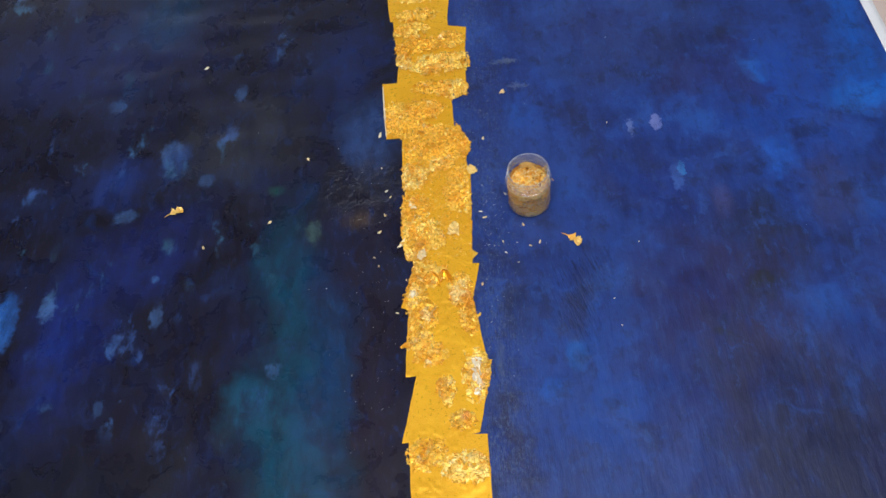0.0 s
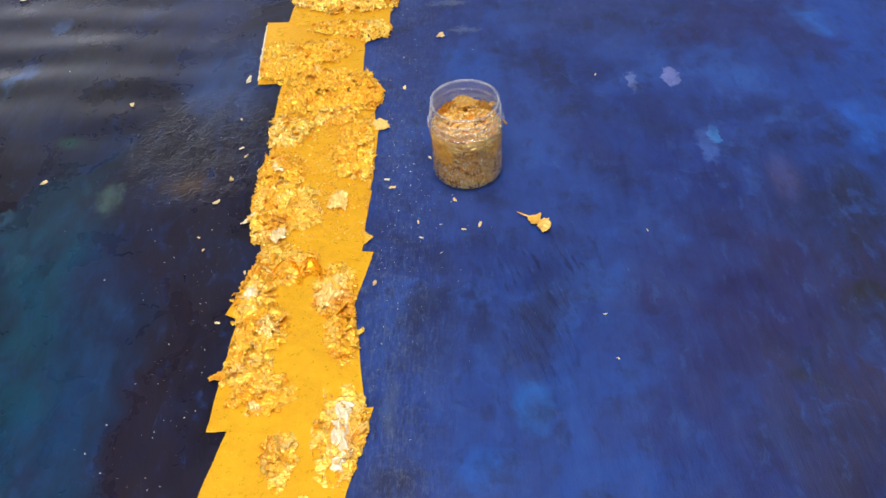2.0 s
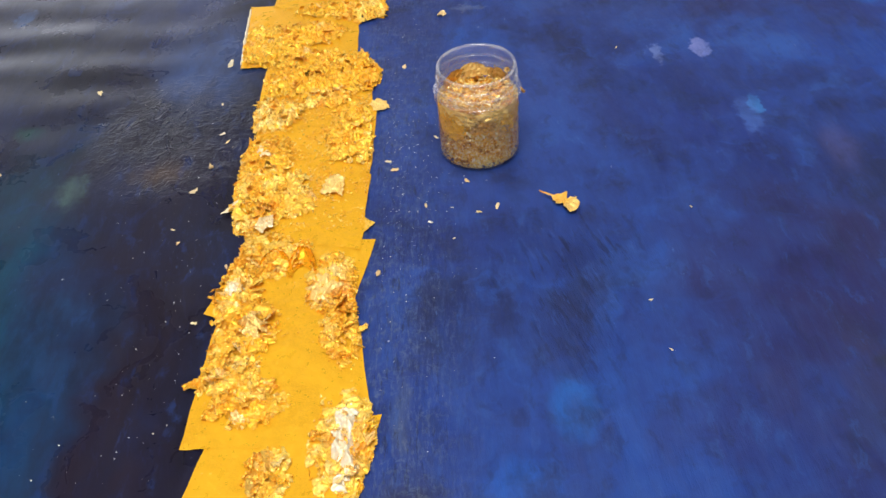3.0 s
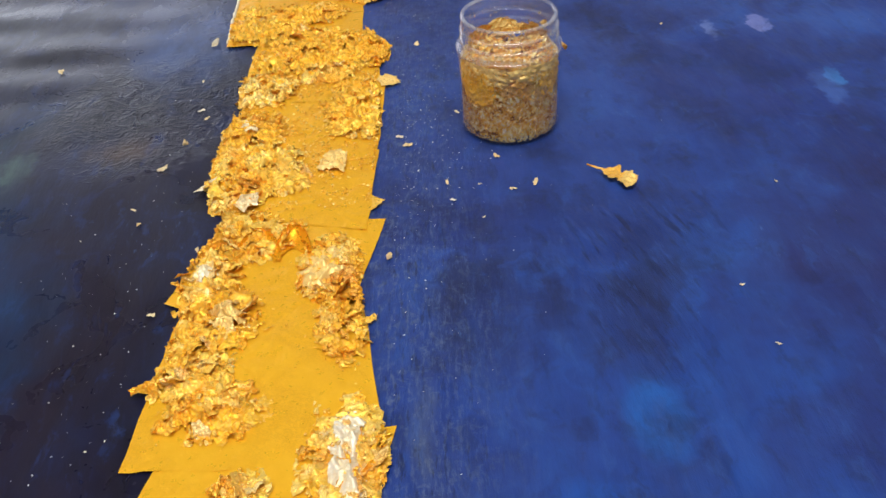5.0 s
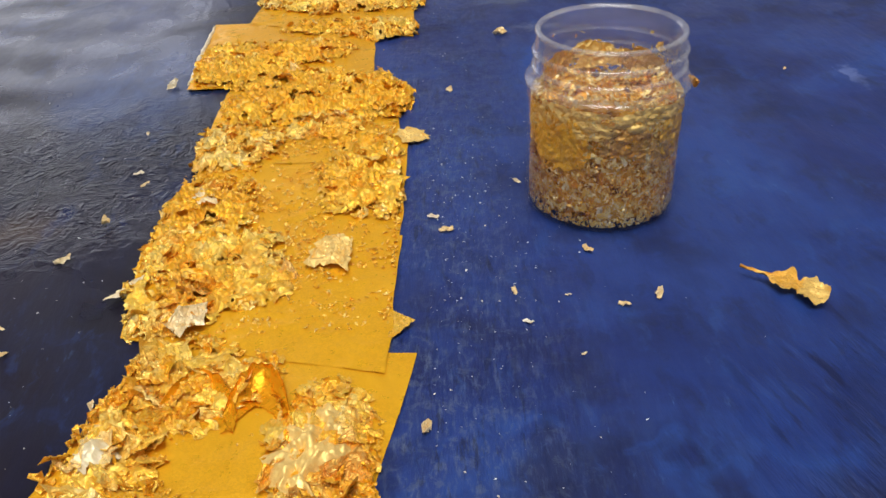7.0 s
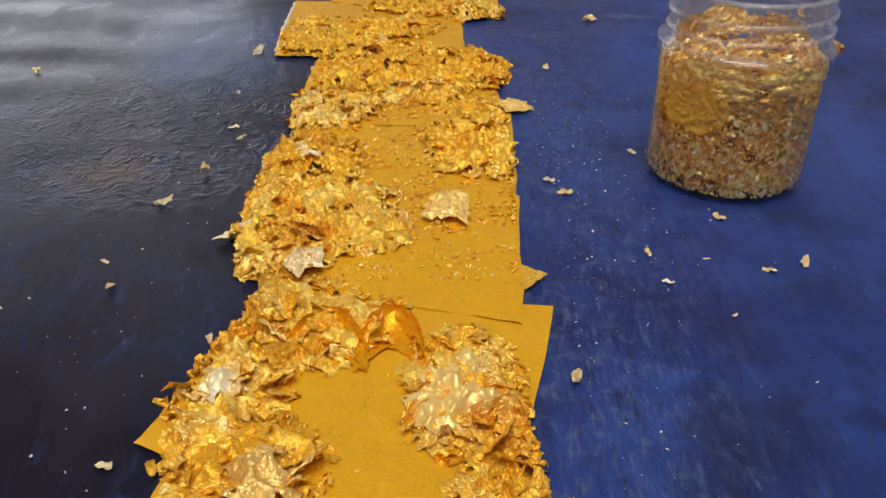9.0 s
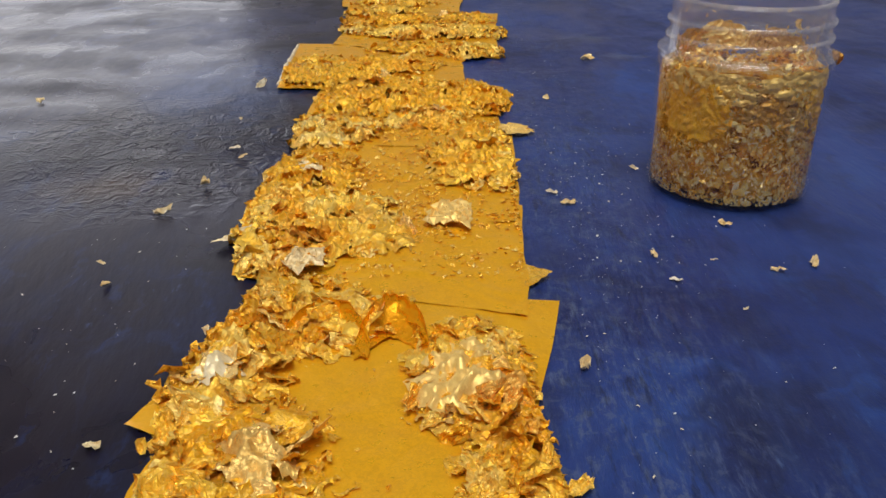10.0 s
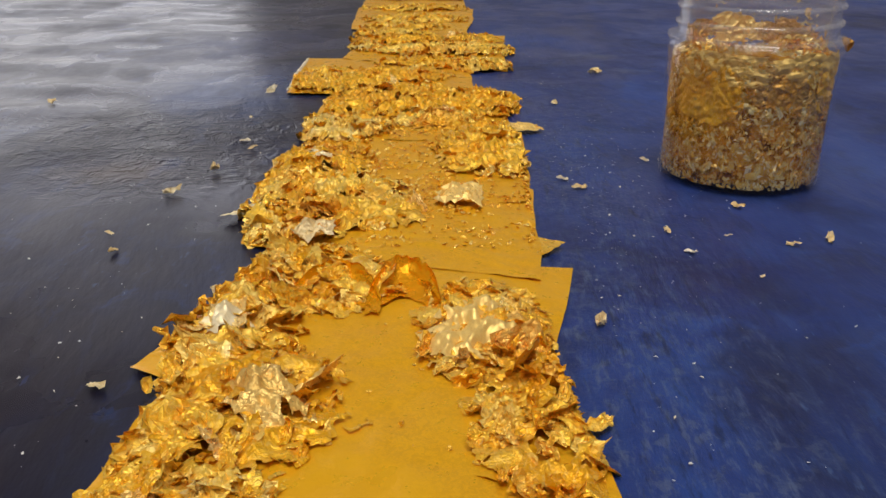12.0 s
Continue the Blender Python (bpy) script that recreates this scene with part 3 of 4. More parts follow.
# heaps of loose leaf on the strip: x, y, reach in x, reach in y, fullness
HEAPS = [
    (-0.038, 0.222, 0.020, 0.018, 1.0), (-0.002, 0.180, 0.030, 0.016, 1.3), (0.024, 0.186, 0.018, 0.018, 1.2), (-0.030, 0.143, 0.016, 0.014, 1.0),
    (0.024, 0.120, 0.014, 0.024, 1.2), (-0.030, 0.095, 0.014, 0.020, 1.0), (-0.022, 0.074, 0.018, 0.012, 0.8), (-0.031, 0.000, 0.012, 0.018, 1.1),
    (-0.020, 0.018, 0.020, 0.012, 1.1), (0.017, -0.004, 0.010, 0.016, 0.8), (0.026, -0.030, 0.009, 0.020, 1.0), (-0.024, -0.030, 0.014, 0.016, 1.0),
    (-0.028, -0.056, 0.012, 0.010, 0.8), (0.029, -0.098, 0.012, 0.022, 1.1), (-0.016, -0.072, 0.013, 0.011, 0.7), (-0.002, -0.112, 0.008, 0.012, 0.5),
    (-0.006, 0.058, 0.010, 0.010, 0.3), (-0.012, 0.206, 0.020, 0.010, 0.6), (0.004, 0.160, 0.014, 0.009, 0.6),
    (-0.047, 0.232, 0.013, 0.020, 0.7), (-0.014, 0.240, 0.020, 0.014, 0.5), (-0.005, 0.275, 0.018, 0.009, 0.3), (-0.026, 0.056, 0.014, 0.013, 0.8), (-0.030, 0.044, 0.008, 0.006, 0.4), (0.012, -0.142, 0.010, 0.008, 0.5), (-0.022, -0.172, 0.016, 0.012, 0.8), (0.015, -0.186, 0.020, 0.012, 0.7),
]
FAR_HEAPS = [(0.010, 0.312, 0.034, 0.014, 1.0), (0.022, 0.268, 0.016, 0.012, 0.9), (-0.036, 0.322, 0.008, 0.012, 0.7), (-0.016, 0.345, 0.026, 0.010, 0.5), (-0.012, 0.440, 0.030, 0.014, 0.8),
             (-0.026, 0.372, 0.018, 0.014, 0.5), (0.022, 0.350, 0.014, 0.012, 0.6), (-0.020, 0.400, 0.022, 0.010, 0.5), (-0.016, 0.505, 0.032, 0.014, 0.6), (-0.020, 0.580, 0.030, 0.014, 0.5)]

EDGE_L = ((-0.24, -0.037), (-0.155, -0.043), (-0.100, -0.030), (-0.094, -0.040), (-0.030, -0.036), (-0.019, -0.044), (0.033, -0.029), (0.037, -0.038), (0.060, -0.043), (0.130, -0.041), (0.198, -0.040),
          (0.203, -0.058), (0.288, -0.062), (0.292, -0.045), (0.40, -0.052), (0.5, -0.058))
EDGE_R = ((-0.24, 0.034), (-0.157, 0.034), (-0.150, 0.028), (-0.118, 0.037), (-0.098, 0.043), (-0.047, 0.034), (-0.015, 0.029), (0.025, 0.037), (0.030, 0.032), (0.100, 0.035), (0.150, 0.031), (0.183, 0.038),
          (0.210, 0.026), (0.250, 0.020), (0.257, 0.038), (0.290, 0.045), (0.370, 0.043), (0.380, 0.021), (0.5, 0.024))


def on_strip(x, y, half):
    """x moved in from the edges of the leaf strip, so that little of a flake hangs over."""
    lo = np.interp(y, [p[0] for p in EDGE_L], [p[1] for p in EDGE_L])
    hi = np.interp(y, [p[0] for p in EDGE_R], [p[1] for p in EDGE_R])
    return float(min(max(x, lo + half * rng.uniform(0.75, 1.5)), hi - half * rng.uniform(0.5, 1.2)))


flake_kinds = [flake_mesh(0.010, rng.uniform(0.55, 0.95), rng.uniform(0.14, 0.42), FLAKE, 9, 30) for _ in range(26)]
scrap_kinds = [flake_mesh(0.010, rng.uniform(0.4, 0.8), rng.uniform(0.5, 0.95), SCRAP, 6, 16) for _ in range(8)]
pale_kinds = [flake_mesh(0.010, rng.uniform(0.5, 0.9), rng.uniform(0.2, 0.5), PALE, 9, 28) for _ in range(8)]


def drop_flake(me, x, y, z, size, tilt, turn, label, group="loose gold leaf flakes"):
    ob = new("gold_flake", me)
    s = size / 0.010
    ob.matrix_world = Matrix.Translation((x, y, z)) @ Euler((rng.uniform(-tilt, tilt), rng.uniform(-tilt, tilt), turn)).to_matrix().to_4x4() @ Matrix.Diagonal((s, s, s, 1))
    return tagged(ob, label, "gold flake", group)


def heap_flakes():
    for x, y, rx, ry, full in HEAPS + FAR_HEAPS:
        for k in range(int(12 * full)):
            a, r = rng.random() * 6.28, math.sqrt(rng.random())
            px, py = x + rx * r * math.cos(a), y + ry * r * math.sin(a)
            pale, size = rng.random() < 0.18, rng.uniform(0.007, 0.015) if y < 0.04 else rng.uniform(0.006, 0.012)
            px = on_strip(px, py, size * 0.45)
            drop_flake(rng.choice(pale_kinds if pale else flake_kinds), px, py, surface(px, py) + 0.0014 + 0.0032 * (1 - r) * rng.random() * full, size,
                       0.85, rng.random() * 6.28, "crumpled pale champagne leaf flake on the strip" if pale else "crumpled gold leaf flake lying on the strip")


heap_flakes()


def drift(x, y, rx, ry, seed, high, material, label, fine=98, soft=True):
    """A wrinkled sheet of loose leaf with a ragged edge, pushed together on the strip."""
    step = 0.0005
    nx, ny = int(2.6 * rx / step), int(2.6 * ry / step)
    verts, keep = [], []
    for j in range(ny + 1):
        py = y + (j - ny / 2) * step
        left = float(np.interp(py, [p[0] for p in EDGE_L], [p[1] for p in EDGE_L])) + (0.004 if py < 0.03 else 0.001)
        right = float(np.interp(py, [p[0] for p in EDGE_R], [p[1] for p in EDGE_R])) + 0.0002
        for i in range(nx + 1):
            px = x + (i - nx / 2) * step
            d = math.hypot((px - x) / rx, (py - y) / ry)
            rag = 0.38 * noise.noise(Vector((px * 150, py * 150, seed))) + 0.30 * noise.noise(Vector((px * 420, py * 420, seed + 3))) + 0.22 * noise.noise(Vector((px * 900, py * 900, seed + 4)))
            hole = noise.noise(Vector((px * 95, py * 95, seed + 20)))
            inside = left + 0.003 * rag < px < right + 0.003 * rag
            keep.append(d + rag < 1.0 and hole < 0.42 and inside)
            f = foil(px * fine, py * fine, seed)
            body = max(0.0, 1 - d * d * 0.7)
            z = surface(px, py) + 0.0005 + 0.0004 * body + high * (0.2 + 0.8 * body) * 1.25 * max(0, f) ** 1.25
            sx = 0.0011 * noise.noise(Vector((px * 300, py * 300, seed + 5)))
            sy = 0.0011 * noise.noise(Vector((px * 300, py * 300, seed + 6)))
            verts.append((px + sx, py + sy, z))
    w, faces = nx + 1, []
    for j in range(ny):
        for i in range(nx):
            k = j * w + i
            c = (k, k + 1, k + w + 1, k + w)
            n = sum(keep[a] for a in c)
            if n == 4:
                faces += [(c[0], c[1], c[2]), (c[0], c[2], c[3])] if (i + j) % 2 else [(c[0], c[1], c[3]), (c[1], c[2], c[3])]
            elif n == 3:
                faces.append(tuple(a for a in c if keep[a]))
    used = sorted({a for f in faces for a in f})
    at = {a: k for k, a in enumerate(used)}
    ob = new("crumpled_leaf", mesh_from("crumpled_leaf", [verts[a] for a in used], [tuple(at[a] for a in f) for f in faces], material, soft))
    return tagged(ob, label, "gold leaf", "crumpled leaf drifts")


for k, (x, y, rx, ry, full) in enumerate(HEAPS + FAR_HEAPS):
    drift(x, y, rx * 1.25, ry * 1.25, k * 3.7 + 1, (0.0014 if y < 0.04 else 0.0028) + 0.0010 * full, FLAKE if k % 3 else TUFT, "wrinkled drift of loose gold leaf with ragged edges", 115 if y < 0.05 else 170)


def lifted_leaf(x, y, wide, deep, rise, label, seed=2.0):
    """A torn leaf that stands up from its far edge and leans over, so that its hollow side shows."""
    nu, nv, verts, faces = 46, 22, [], []
    for j in range(nv + 1):
        v = j / nv
        for i in range(nu + 1):
            u = i / nu - 0.5
            top = 1 + 0.22 * noise.noise(Vector((u * 6, 1, seed))) + 0.10 * noise.noise(Vector((u * 17, 2, seed)))
            arch = (0.2 + 0.8 * max(0.0, 1 - (u * 2) ** 4)) * top
            f = foil(u * wide * 170, v * 3.2, seed) * 0.0012
            verts.append((x + u * wide + f * 0.5, y - 0.006 + 0.004 * math.cos(u * 5) + deep * math.sin(v * 1.5) * (0.4 + 0.6 * arch) + f, 0.0009 + rise * arch * v * v * (1.25 - 0.25 * v) + f * 0.4))
    w = nu + 1
    for j in range(nv):
        for i in range(nu):
            k = j * w + i
            faces += [(k, k + 1, k + w + 1), (k, k + w + 1, k + w)]
    # the hollow's orange bounce comes from the material's colour
    ob = new("lifted_leaf", mesh_from("lifted_leaf", verts, faces, ORANGE_GLOW, True))
    return tagged(ob, label, "gold leaf", "large leaf scraps")


lifted_leaf(-0.0125, 0.0095, 0.019, 0.010, 0.0042, "folded gold leaf standing up, orange bounce painted into its hollow side")
lifted_leaf(0.0015, 0.0100, 0.015, 0.010, 0.0048, "peaked gold leaf standing up beside smooth leaf", 5.5)


def crumbs(name, spots, label, material):
    """Many tiny torn crumbs, too many to count. spots: x, y, z, size, tilt."""
    verts, faces = [], []
    for x, y, z, size, tilt in spots:
        v, f = leaf_points(rng, size, rng.uniform(0.4, 0.95), rng.uniform(0.3, 0.8), *((4, 14) if size > 0.004 else (2, 8)))
        m = Matrix.Translation((x, y, z)) @ Euler((rng.uniform(-tilt, tilt), rng.uniform(-tilt, tilt), rng.random() * 6.28)).to_matrix().to_4x4()
        o = len(verts)
        verts += [tuple(m @ Vector(p)) for p in v]
        faces += [tuple(o + i for i in t) for t in f]
    return tagged(new(name, mesh_from(name, verts, faces, material)), label, "gold flakes", kind="stuff")


def heap_crumbs():
    spots = []
    for x, y, rx, ry, full in HEAPS + FAR_HEAPS:
        for k in range(int(150 * full)):
            a, r = rng.random() * 6.28, math.sqrt(rng.random()) * 1.3
            px, py = x + rx * r * math.cos(a), y + ry * r * math.sin(a)
            px = on_strip(px, py, 0.001)
            size = rng.uniform(0.0014, 0.0040) if rng.random() < 0.72 else rng.uniform(0.0042, 0.0075)
            spots.append((px, py, surface(px, py) + 0.0012 + 0.0034 * max(0, 1 - r) * rng.random() * full, size, 0.95))
    for k in range(260):
        px, py = rng.uniform(-0.036, 0.030), rng.uniform(-0.20, 0.46)
        spots.append((px, py, surface(px, py) + 0.0007, rng.uniform(0.0006, 0.0020), 0.2))
    for k in range(8500):
        px, py = rng.uniform(-0.038, 0.036), rng.uniform(0.035, 0.215)
        px = on_strip(px, py, 0.002)
        if noise.noise(Vector((px * 60, py * 60, 4.0))) + 0.5 * noise.noise(Vector((px * 170, py * 170, 6.0))) > rng.uniform(-0.3, 0.35):
            spots.append((px, py, surface(px, py) + 0.0011, rng.uniform(0.0008, 0.0021), 0.6))
    crumbs("gold_leaf_crumbs", spots, "crinkled crumbs of gold leaf heaped on the strip", CRUMB)


heap_crumbs()


def dust():
    """Specks of leaf strewn over the paint beside the strip."""
    spots = []
    for k in range(600):
        side = rng.random()
        if side < 0.55:
            px, py = 0.042 + abs(rng.gauss(0, 0.022)), rng.gauss(0.08, 0.07)
        elif side < 0.85:
            px, py = -0.048 - abs(rng.gauss(0, 0.035)), rng.gauss(-0.03, 0.09)
        else:
            px, py = rng.uniform(-0.5, 0.4), rng.uniform(0.0, 0.45)
        spots.append((px, py, surface(px, py) + 0.0003, rng.choice((0.0003, 0.0003, 0.0004, 0.0004, 0.0005, 0.0006, 0.0010)), 0.3))
    crumbs("leaf_specks", spots, "tiny pale specks of leaf strewn over the paint", SPECK)


dust()

# single scraps that stand out: x, y, size
SCRAPS = [
    (0.040, 0.0, 0.006), (0.088, 0.067, 0.005), (0.065, 0.049, 0.004), (0.093, 0.041, 0.0045), (0.103, 0.044, 0.006), (0.067, 0.035, 0.004), (0.079, 0.046, 0.0025),
    (0.053, 0.189, 0.005), (0.072, 0.109, 0.005), (0.044, 0.089, 0.005), (0.048, 0.081, 0.006), (0.193, 0.193, 0.003), (0.079, 0.022, 0.002), (0.169, -0.029, 0.003),
    (0.172, -0.059, 0.003), (0.203, 0.033, 0.003),
]
PALE_SCRAPS = [
    (-0.066, 0.209, 0.009), (-0.060, 0.096, 0.006), (-0.066, 0.075, 0.006), (-0.054, 0.120, 0.004), (-0.059, 0.128, 0.004), (-0.064, 0.161, 0.003), (-0.038, 0.013, 0.004), (-0.0482, -0.0241, 0.004),
    (-0.150, 0.185, 0.005), (-0.289, 0.350, 0.008), (-0.189, 0.103, 0.006), (-0.262, 0.077, 0.006), (-0.072, 0.044, 0.003), (-0.067, 0.033, 0.004), (0.079, 0.255, 0.008),
]
for x, y, size in SCRAPS:
    drop_flake(rng.choice(scrap_kinds), x, y, surface(x, y) + 0.0003, size * 0.85, 0.25, rng.random() * 6.28, "small gold scrap lying on the blue paint")
for x, y, size in PALE_SCRAPS:
    drop_flake(rng.choice(scrap_kinds), x, y, surface(x, y) + 0.0004, size, 0.25, rng.random() * 6.28, "small pale leaf scrap lying on the paint")


def big_flake(x, y, z, size, aspect, crumple, turn, material, label, tilt=(0.0, 0.0)):
    ob = new("gold_flake", flake_mesh(size, aspect, crumple, material, 11, 34))
    ob.matrix_world = Matrix.Translation((x, y, z)) @ Euler((tilt[0], tilt[1], turn)).to_matrix().to_4x4()
    return tagged(ob, label, "gold flake", "large leaf scraps")


big_flake(0.0145, 0.070, 0.002, 0.021, 0.72, 0.26, 1.5, TAN, "large cream-gold torn scrap lying on smooth leaf")
big_flake(0.0368, 0.1470, 0.0012, 0.019, 0.75, 0.14, -0.65, TAN, "flat gold tab of leaf hanging over the blue paint")
big_flake(-0.0405, 0.0585, 0.0010, 0.017, 0.36, 0.25, 0.85, SCRAP, "long pale curled scrap at the strip's edge")
big_flake(-0.0215, 0.040, 0.0022, 0.013, 0.75, 0.55, 1.0, SCRAP, "silvery crumpled scrap standing on the leaf")
big_flake(-0.030, 0.104, 0.003, 0.012, 0.8, 0.35, 1.9, SCRAP, "white-gold crumpled scrap lying in a heap")
drift(-0.032, -0.034, 0.007, 0.009, 47.0, 0.0022, ORANGE_GLOW, "orange crumpled leaf at the strip's edge")
drift(0.0160, -0.0065, 0.0095, 0.0135, 71.0, 0.0042, TAN, "large wrinkled cream leaf scrap leaning on the strip")
drift(-0.0345, -0.0040, 0.0085, 0.0060, 83.0, 0.0050, SCRAP, "silvery crumpled leaf scrap at the strip's edge")
drift(0.0295, -0.098, 0.0065, 0.021, 95.0, 0.0055, SCRAP, "large white-gold crumpled leaf scrap")
drift(-0.018, -0.030, 0.008, 0.009, 61.0, 0.0050, PALE, "pale crumpled leaf scrap in a heap")
big_flake(0.034, -0.035, 0.001, 0.010, 0.45, 0.25, 0.8, FLAKE, "gold tab sticking out from the strip")
big_flake(-0.0390, -0.0615, 0.0012, 0.013, 0.45, 0.4, 0.2, FLAKE, "ragged gold leaf flake hanging over the dark paint")
big_flake(0.0345, -0.0900, 0.0014, 0.011, 0.6, 0.45, 0.9, FLAKE, "ragged gold leaf flake hanging over the blue paint")


def rolled_edge(p0, p1, r, label):
    """The edge of a sheet of leaf, rolled up on itself."""
    nu, nv, verts, faces = 60, 10, [], []
    a, b = Vector((*p0, 0)), Vector((*p1, 0))
    side = (b - a).normalized().cross(Vector((0, 0, 1)))
    for i in range(nu + 1):
        u = i / nu
        rr = r * (0.55 + 0.45 * math.sin(math.pi * u)) * (1 + 0.5 * noise.noise(Vector((u * 9, 1, 5))))
        c = a.lerp(b, u) + side * 0.0006 * noise.noise(Vector((u * 14, 2, 3)))
        z0 = surface(c.x, c.y) + 0.0004
        for j in range(nv + 1):
            t = -0.5 * math.pi + 1.45 * math.pi * j / nv
            k = rr * (1 + 0.25 * noise.noise(Vector((u * 40, j * 0.6, 8))))
            p = c + side * (-k * math.cos(t))
            verts.append((p.x, p.y, z0 + k * (1 + math.sin(t))))
    w = nv + 1
    for i in range(nu):
        for j in range(nv):
            k = i * w + j
            faces.append((k, k + 1, k + w + 1, k + w))
    ob = new("rolled_leaf", mesh_from("rolled_leaf", verts, faces, SCRAP))
    return tagged(ob, label, "gold leaf", "large leaf scraps")


rolled_edge((-0.0625, 0.284), (-0.0585, 0.206), 0.0010, "pale rolled-up edge of a gold leaf sheet")


def lobed_scrap(x, y, turn, size, label):
    """A flat torn leaf with a pointed tail and two rounded lobes."""
    n, m, verts, faces = 44, 12, [], []
    for i in range(n + 1):
        u = i / n
        half = 0.010 + 0.05 * u + 0.17 * math.exp(-((u - 0.52) / 0.13) ** 2) + 0.17 * math.sqrt(max(0, 1 - ((u - 0.83) / 0.17) ** 2))
        mid = 0.07 * math.sin(u * 3) - 0.04 * u
        for j in range(m + 1):
            v = 2 * j / m - 1
            rag = 1 + (0.5 * noise.noise(Vector((u * 17, v * 2, 1.5))) if abs(v) == 1 else 0)
            f = foil(u * 5, v * 1.6, 3.0)
            verts.append(((u - 0.5) * size, (mid + half * v * rag) * size, size * (0.03 + 0.10 * (1 - u) ** 3 + 0.07 * max(0, f) * (0.3 + u) + 0.03 * v * v)))
    for i in range(n):
        for j in range(m):
            k = i * (m + 1) + j
            faces.append((k, k + m + 1, k + m + 2, k + 1))
    ob = new("gold_flake", mesh_from("gold_flake", verts, faces, LEAFGOLD, True))
    ob.matrix_world = Matrix.Translation((x, y, surface(x, y) + 0.0003)) @ Matrix.Rotation(turn, 4, "Z")
    return tagged(ob, label, "gold flake", "large leaf scraps")




def leaf_corner(corners, label):
    """A small torn corner of leaf that sticks out from under a sheet, its tip slightly raised."""
    n, verts, faces = 14, [], []
    a, b, c = [Vector((*q, 0)) for q in corners]
    for j in range(n + 1):
        for i in range(n + 1 - j):
            u, v = i / n, j / n
            q = a * (1 - u - v) + b * u + c * v
            k = 0.0005 * noise.noise(Vector((q.x * 900, q.y * 900, 2)))
            verts.append((q.x + k, q.y - k, surface(q.x, q.y) + 0.0009 + 0.0012 * u * u + abs(k) * 0.8))
    start = [sum(n + 1 - r for r in range(j)) for j in range(n + 1)]
    for j in range(n):
        for i in range(n - j):
            o, o2 = start[j] + i, start[j + 1] + i
            faces.append((o, o + 1, o2))
            if i < n - j - 1:
                faces.append((o + 1, o2 + 1, o2))
    return tagged(new("gold_flake", mesh_from("gold_flake", verts, faces, FLAKE)), label, "gold flake", "large leaf scraps")


leaf_corner(((0.0300, 0.0445), (0.0380, 0.0364), (0.0305, 0.0300)), "small pointed gold corner of leaf sticking out")
lobed_scrap(0.1356, 0.0440, -0.60, 0.0232, "torn gold leaf scrap with a tail on the blue paint")
lobed_scrap(-0.302, 0.127, 0.5, 0.022, "torn gold leaf scrap on the dark paint")


# ---- the jar ----
JAR = (0.0970, 0.0975)
JAR_STRETCH = 1.03


def lathe(profile, segs=72):
    bm = bmesh.new()
    rings = []
    for r, z in profile:
        rings.append([bm.verts.new((r * math.cos(2 * math.pi * k / segs), r * math.sin(2 * math.pi * k / segs), z)) for k in range(segs)])
    for a, b in zip(rings, rings[1:]):
        for k in range(segs):
            bm.faces.new((a[k], a[(k + 1) % segs], b[(k + 1) % segs], b[k]))
    return bm


def cap(bm, r, z, segs=72):
    bm.faces.new([bm.verts.new((r * math.cos(2 * math.pi * k / segs), r * math.sin(2 * math.pi * k / segs), z)) for k in range(segs)])


def jar():
    root = tagged(new("jar"), "open clear plastic jar filled with bronze-gold leaf flakes", "jar")
    root.location, root.scale = (*JAR, 0.0006), (1, 1, JAR_STRETCH)
    bm = lathe([(0.0219, 0.0), (0.0228, 0.0004), (0.0233, 0.0014), (0.0235, 0.0030), (0.0239, 0.0355), (0.0238, 0.0376), (0.0226, 0.0388)])
    cap(bm, 0.0219, 0.0)
    part("jar_body", bm, CLEAR, root, "clear straight-sided jar body", True)
    bm = lathe([(0.0206, 0.0388), (0.0216, 0.0372), (0.0230, 0.0352), (0.0228, 0.0040), (0.0224, 0.0018), (0.0212, 0.0012)])
    cap(bm, 0.0212, 0.0012)
    part("inner_wall", bm, CLEAR, root, "", True)
    bm = lathe([(0.0226, 0.0389), (0.0215, 0.0398), (0.0213, 0.0518), (0.0210, 0.0527), (0.0203, 0.0529), (0.0199, 0.0524), (0.0199, 0.0400), (0.0206, 0.0389)])
    neck = part("neck", bm, HIGHLIT_CLEAR, root, "clear neck with an open rim", True)
    bm = lathe([(0.0197, 0.0524), (0.0201, 0.0533), (0.0208, 0.0535), (0.0214, 0.0532), (0.0216, 0.0525), (0.0213, 0.0521)])
    part("rim", bm, RIM, neck, "rounded open rim", True)
    for z, r in ((0.0415, 0.0224), (0.0458, 0.0223)):
        bm = bmesh.new()
        segs, prev, turns = 80, None, 1.06
        first = None
        for k in range(int(segs * turns) + 1):
            a = 2 * math.pi * k / segs
            zz = z + 0.0022 * k / segs
            ring = [bm.verts.new((rr * math.cos(a), rr * math.sin(a), zz + dz)) for rr, dz in ((0.0214, -0.0009), (r, -0.0004), (r, 0.0004), (0.0214, 0.0009))]
            if prev:
                for i in range(3):
                    bm.faces.new((prev[i], ring[i], ring[i + 1], prev[i + 1]))
            prev = ring
        part("thread", bm, THREAD, neck, "raised screw thread", True)
    bm = lathe([(0.0222, 0.0379), (0.0240, 0.0383), (0.0243, 0.0389), (0.0240, 0.0395), (0.0214, 0.0400)])
    part("shoulder_ring", bm, HIGHLIT_CLEAR, root, "moulded ring under the neck", True)


jar()


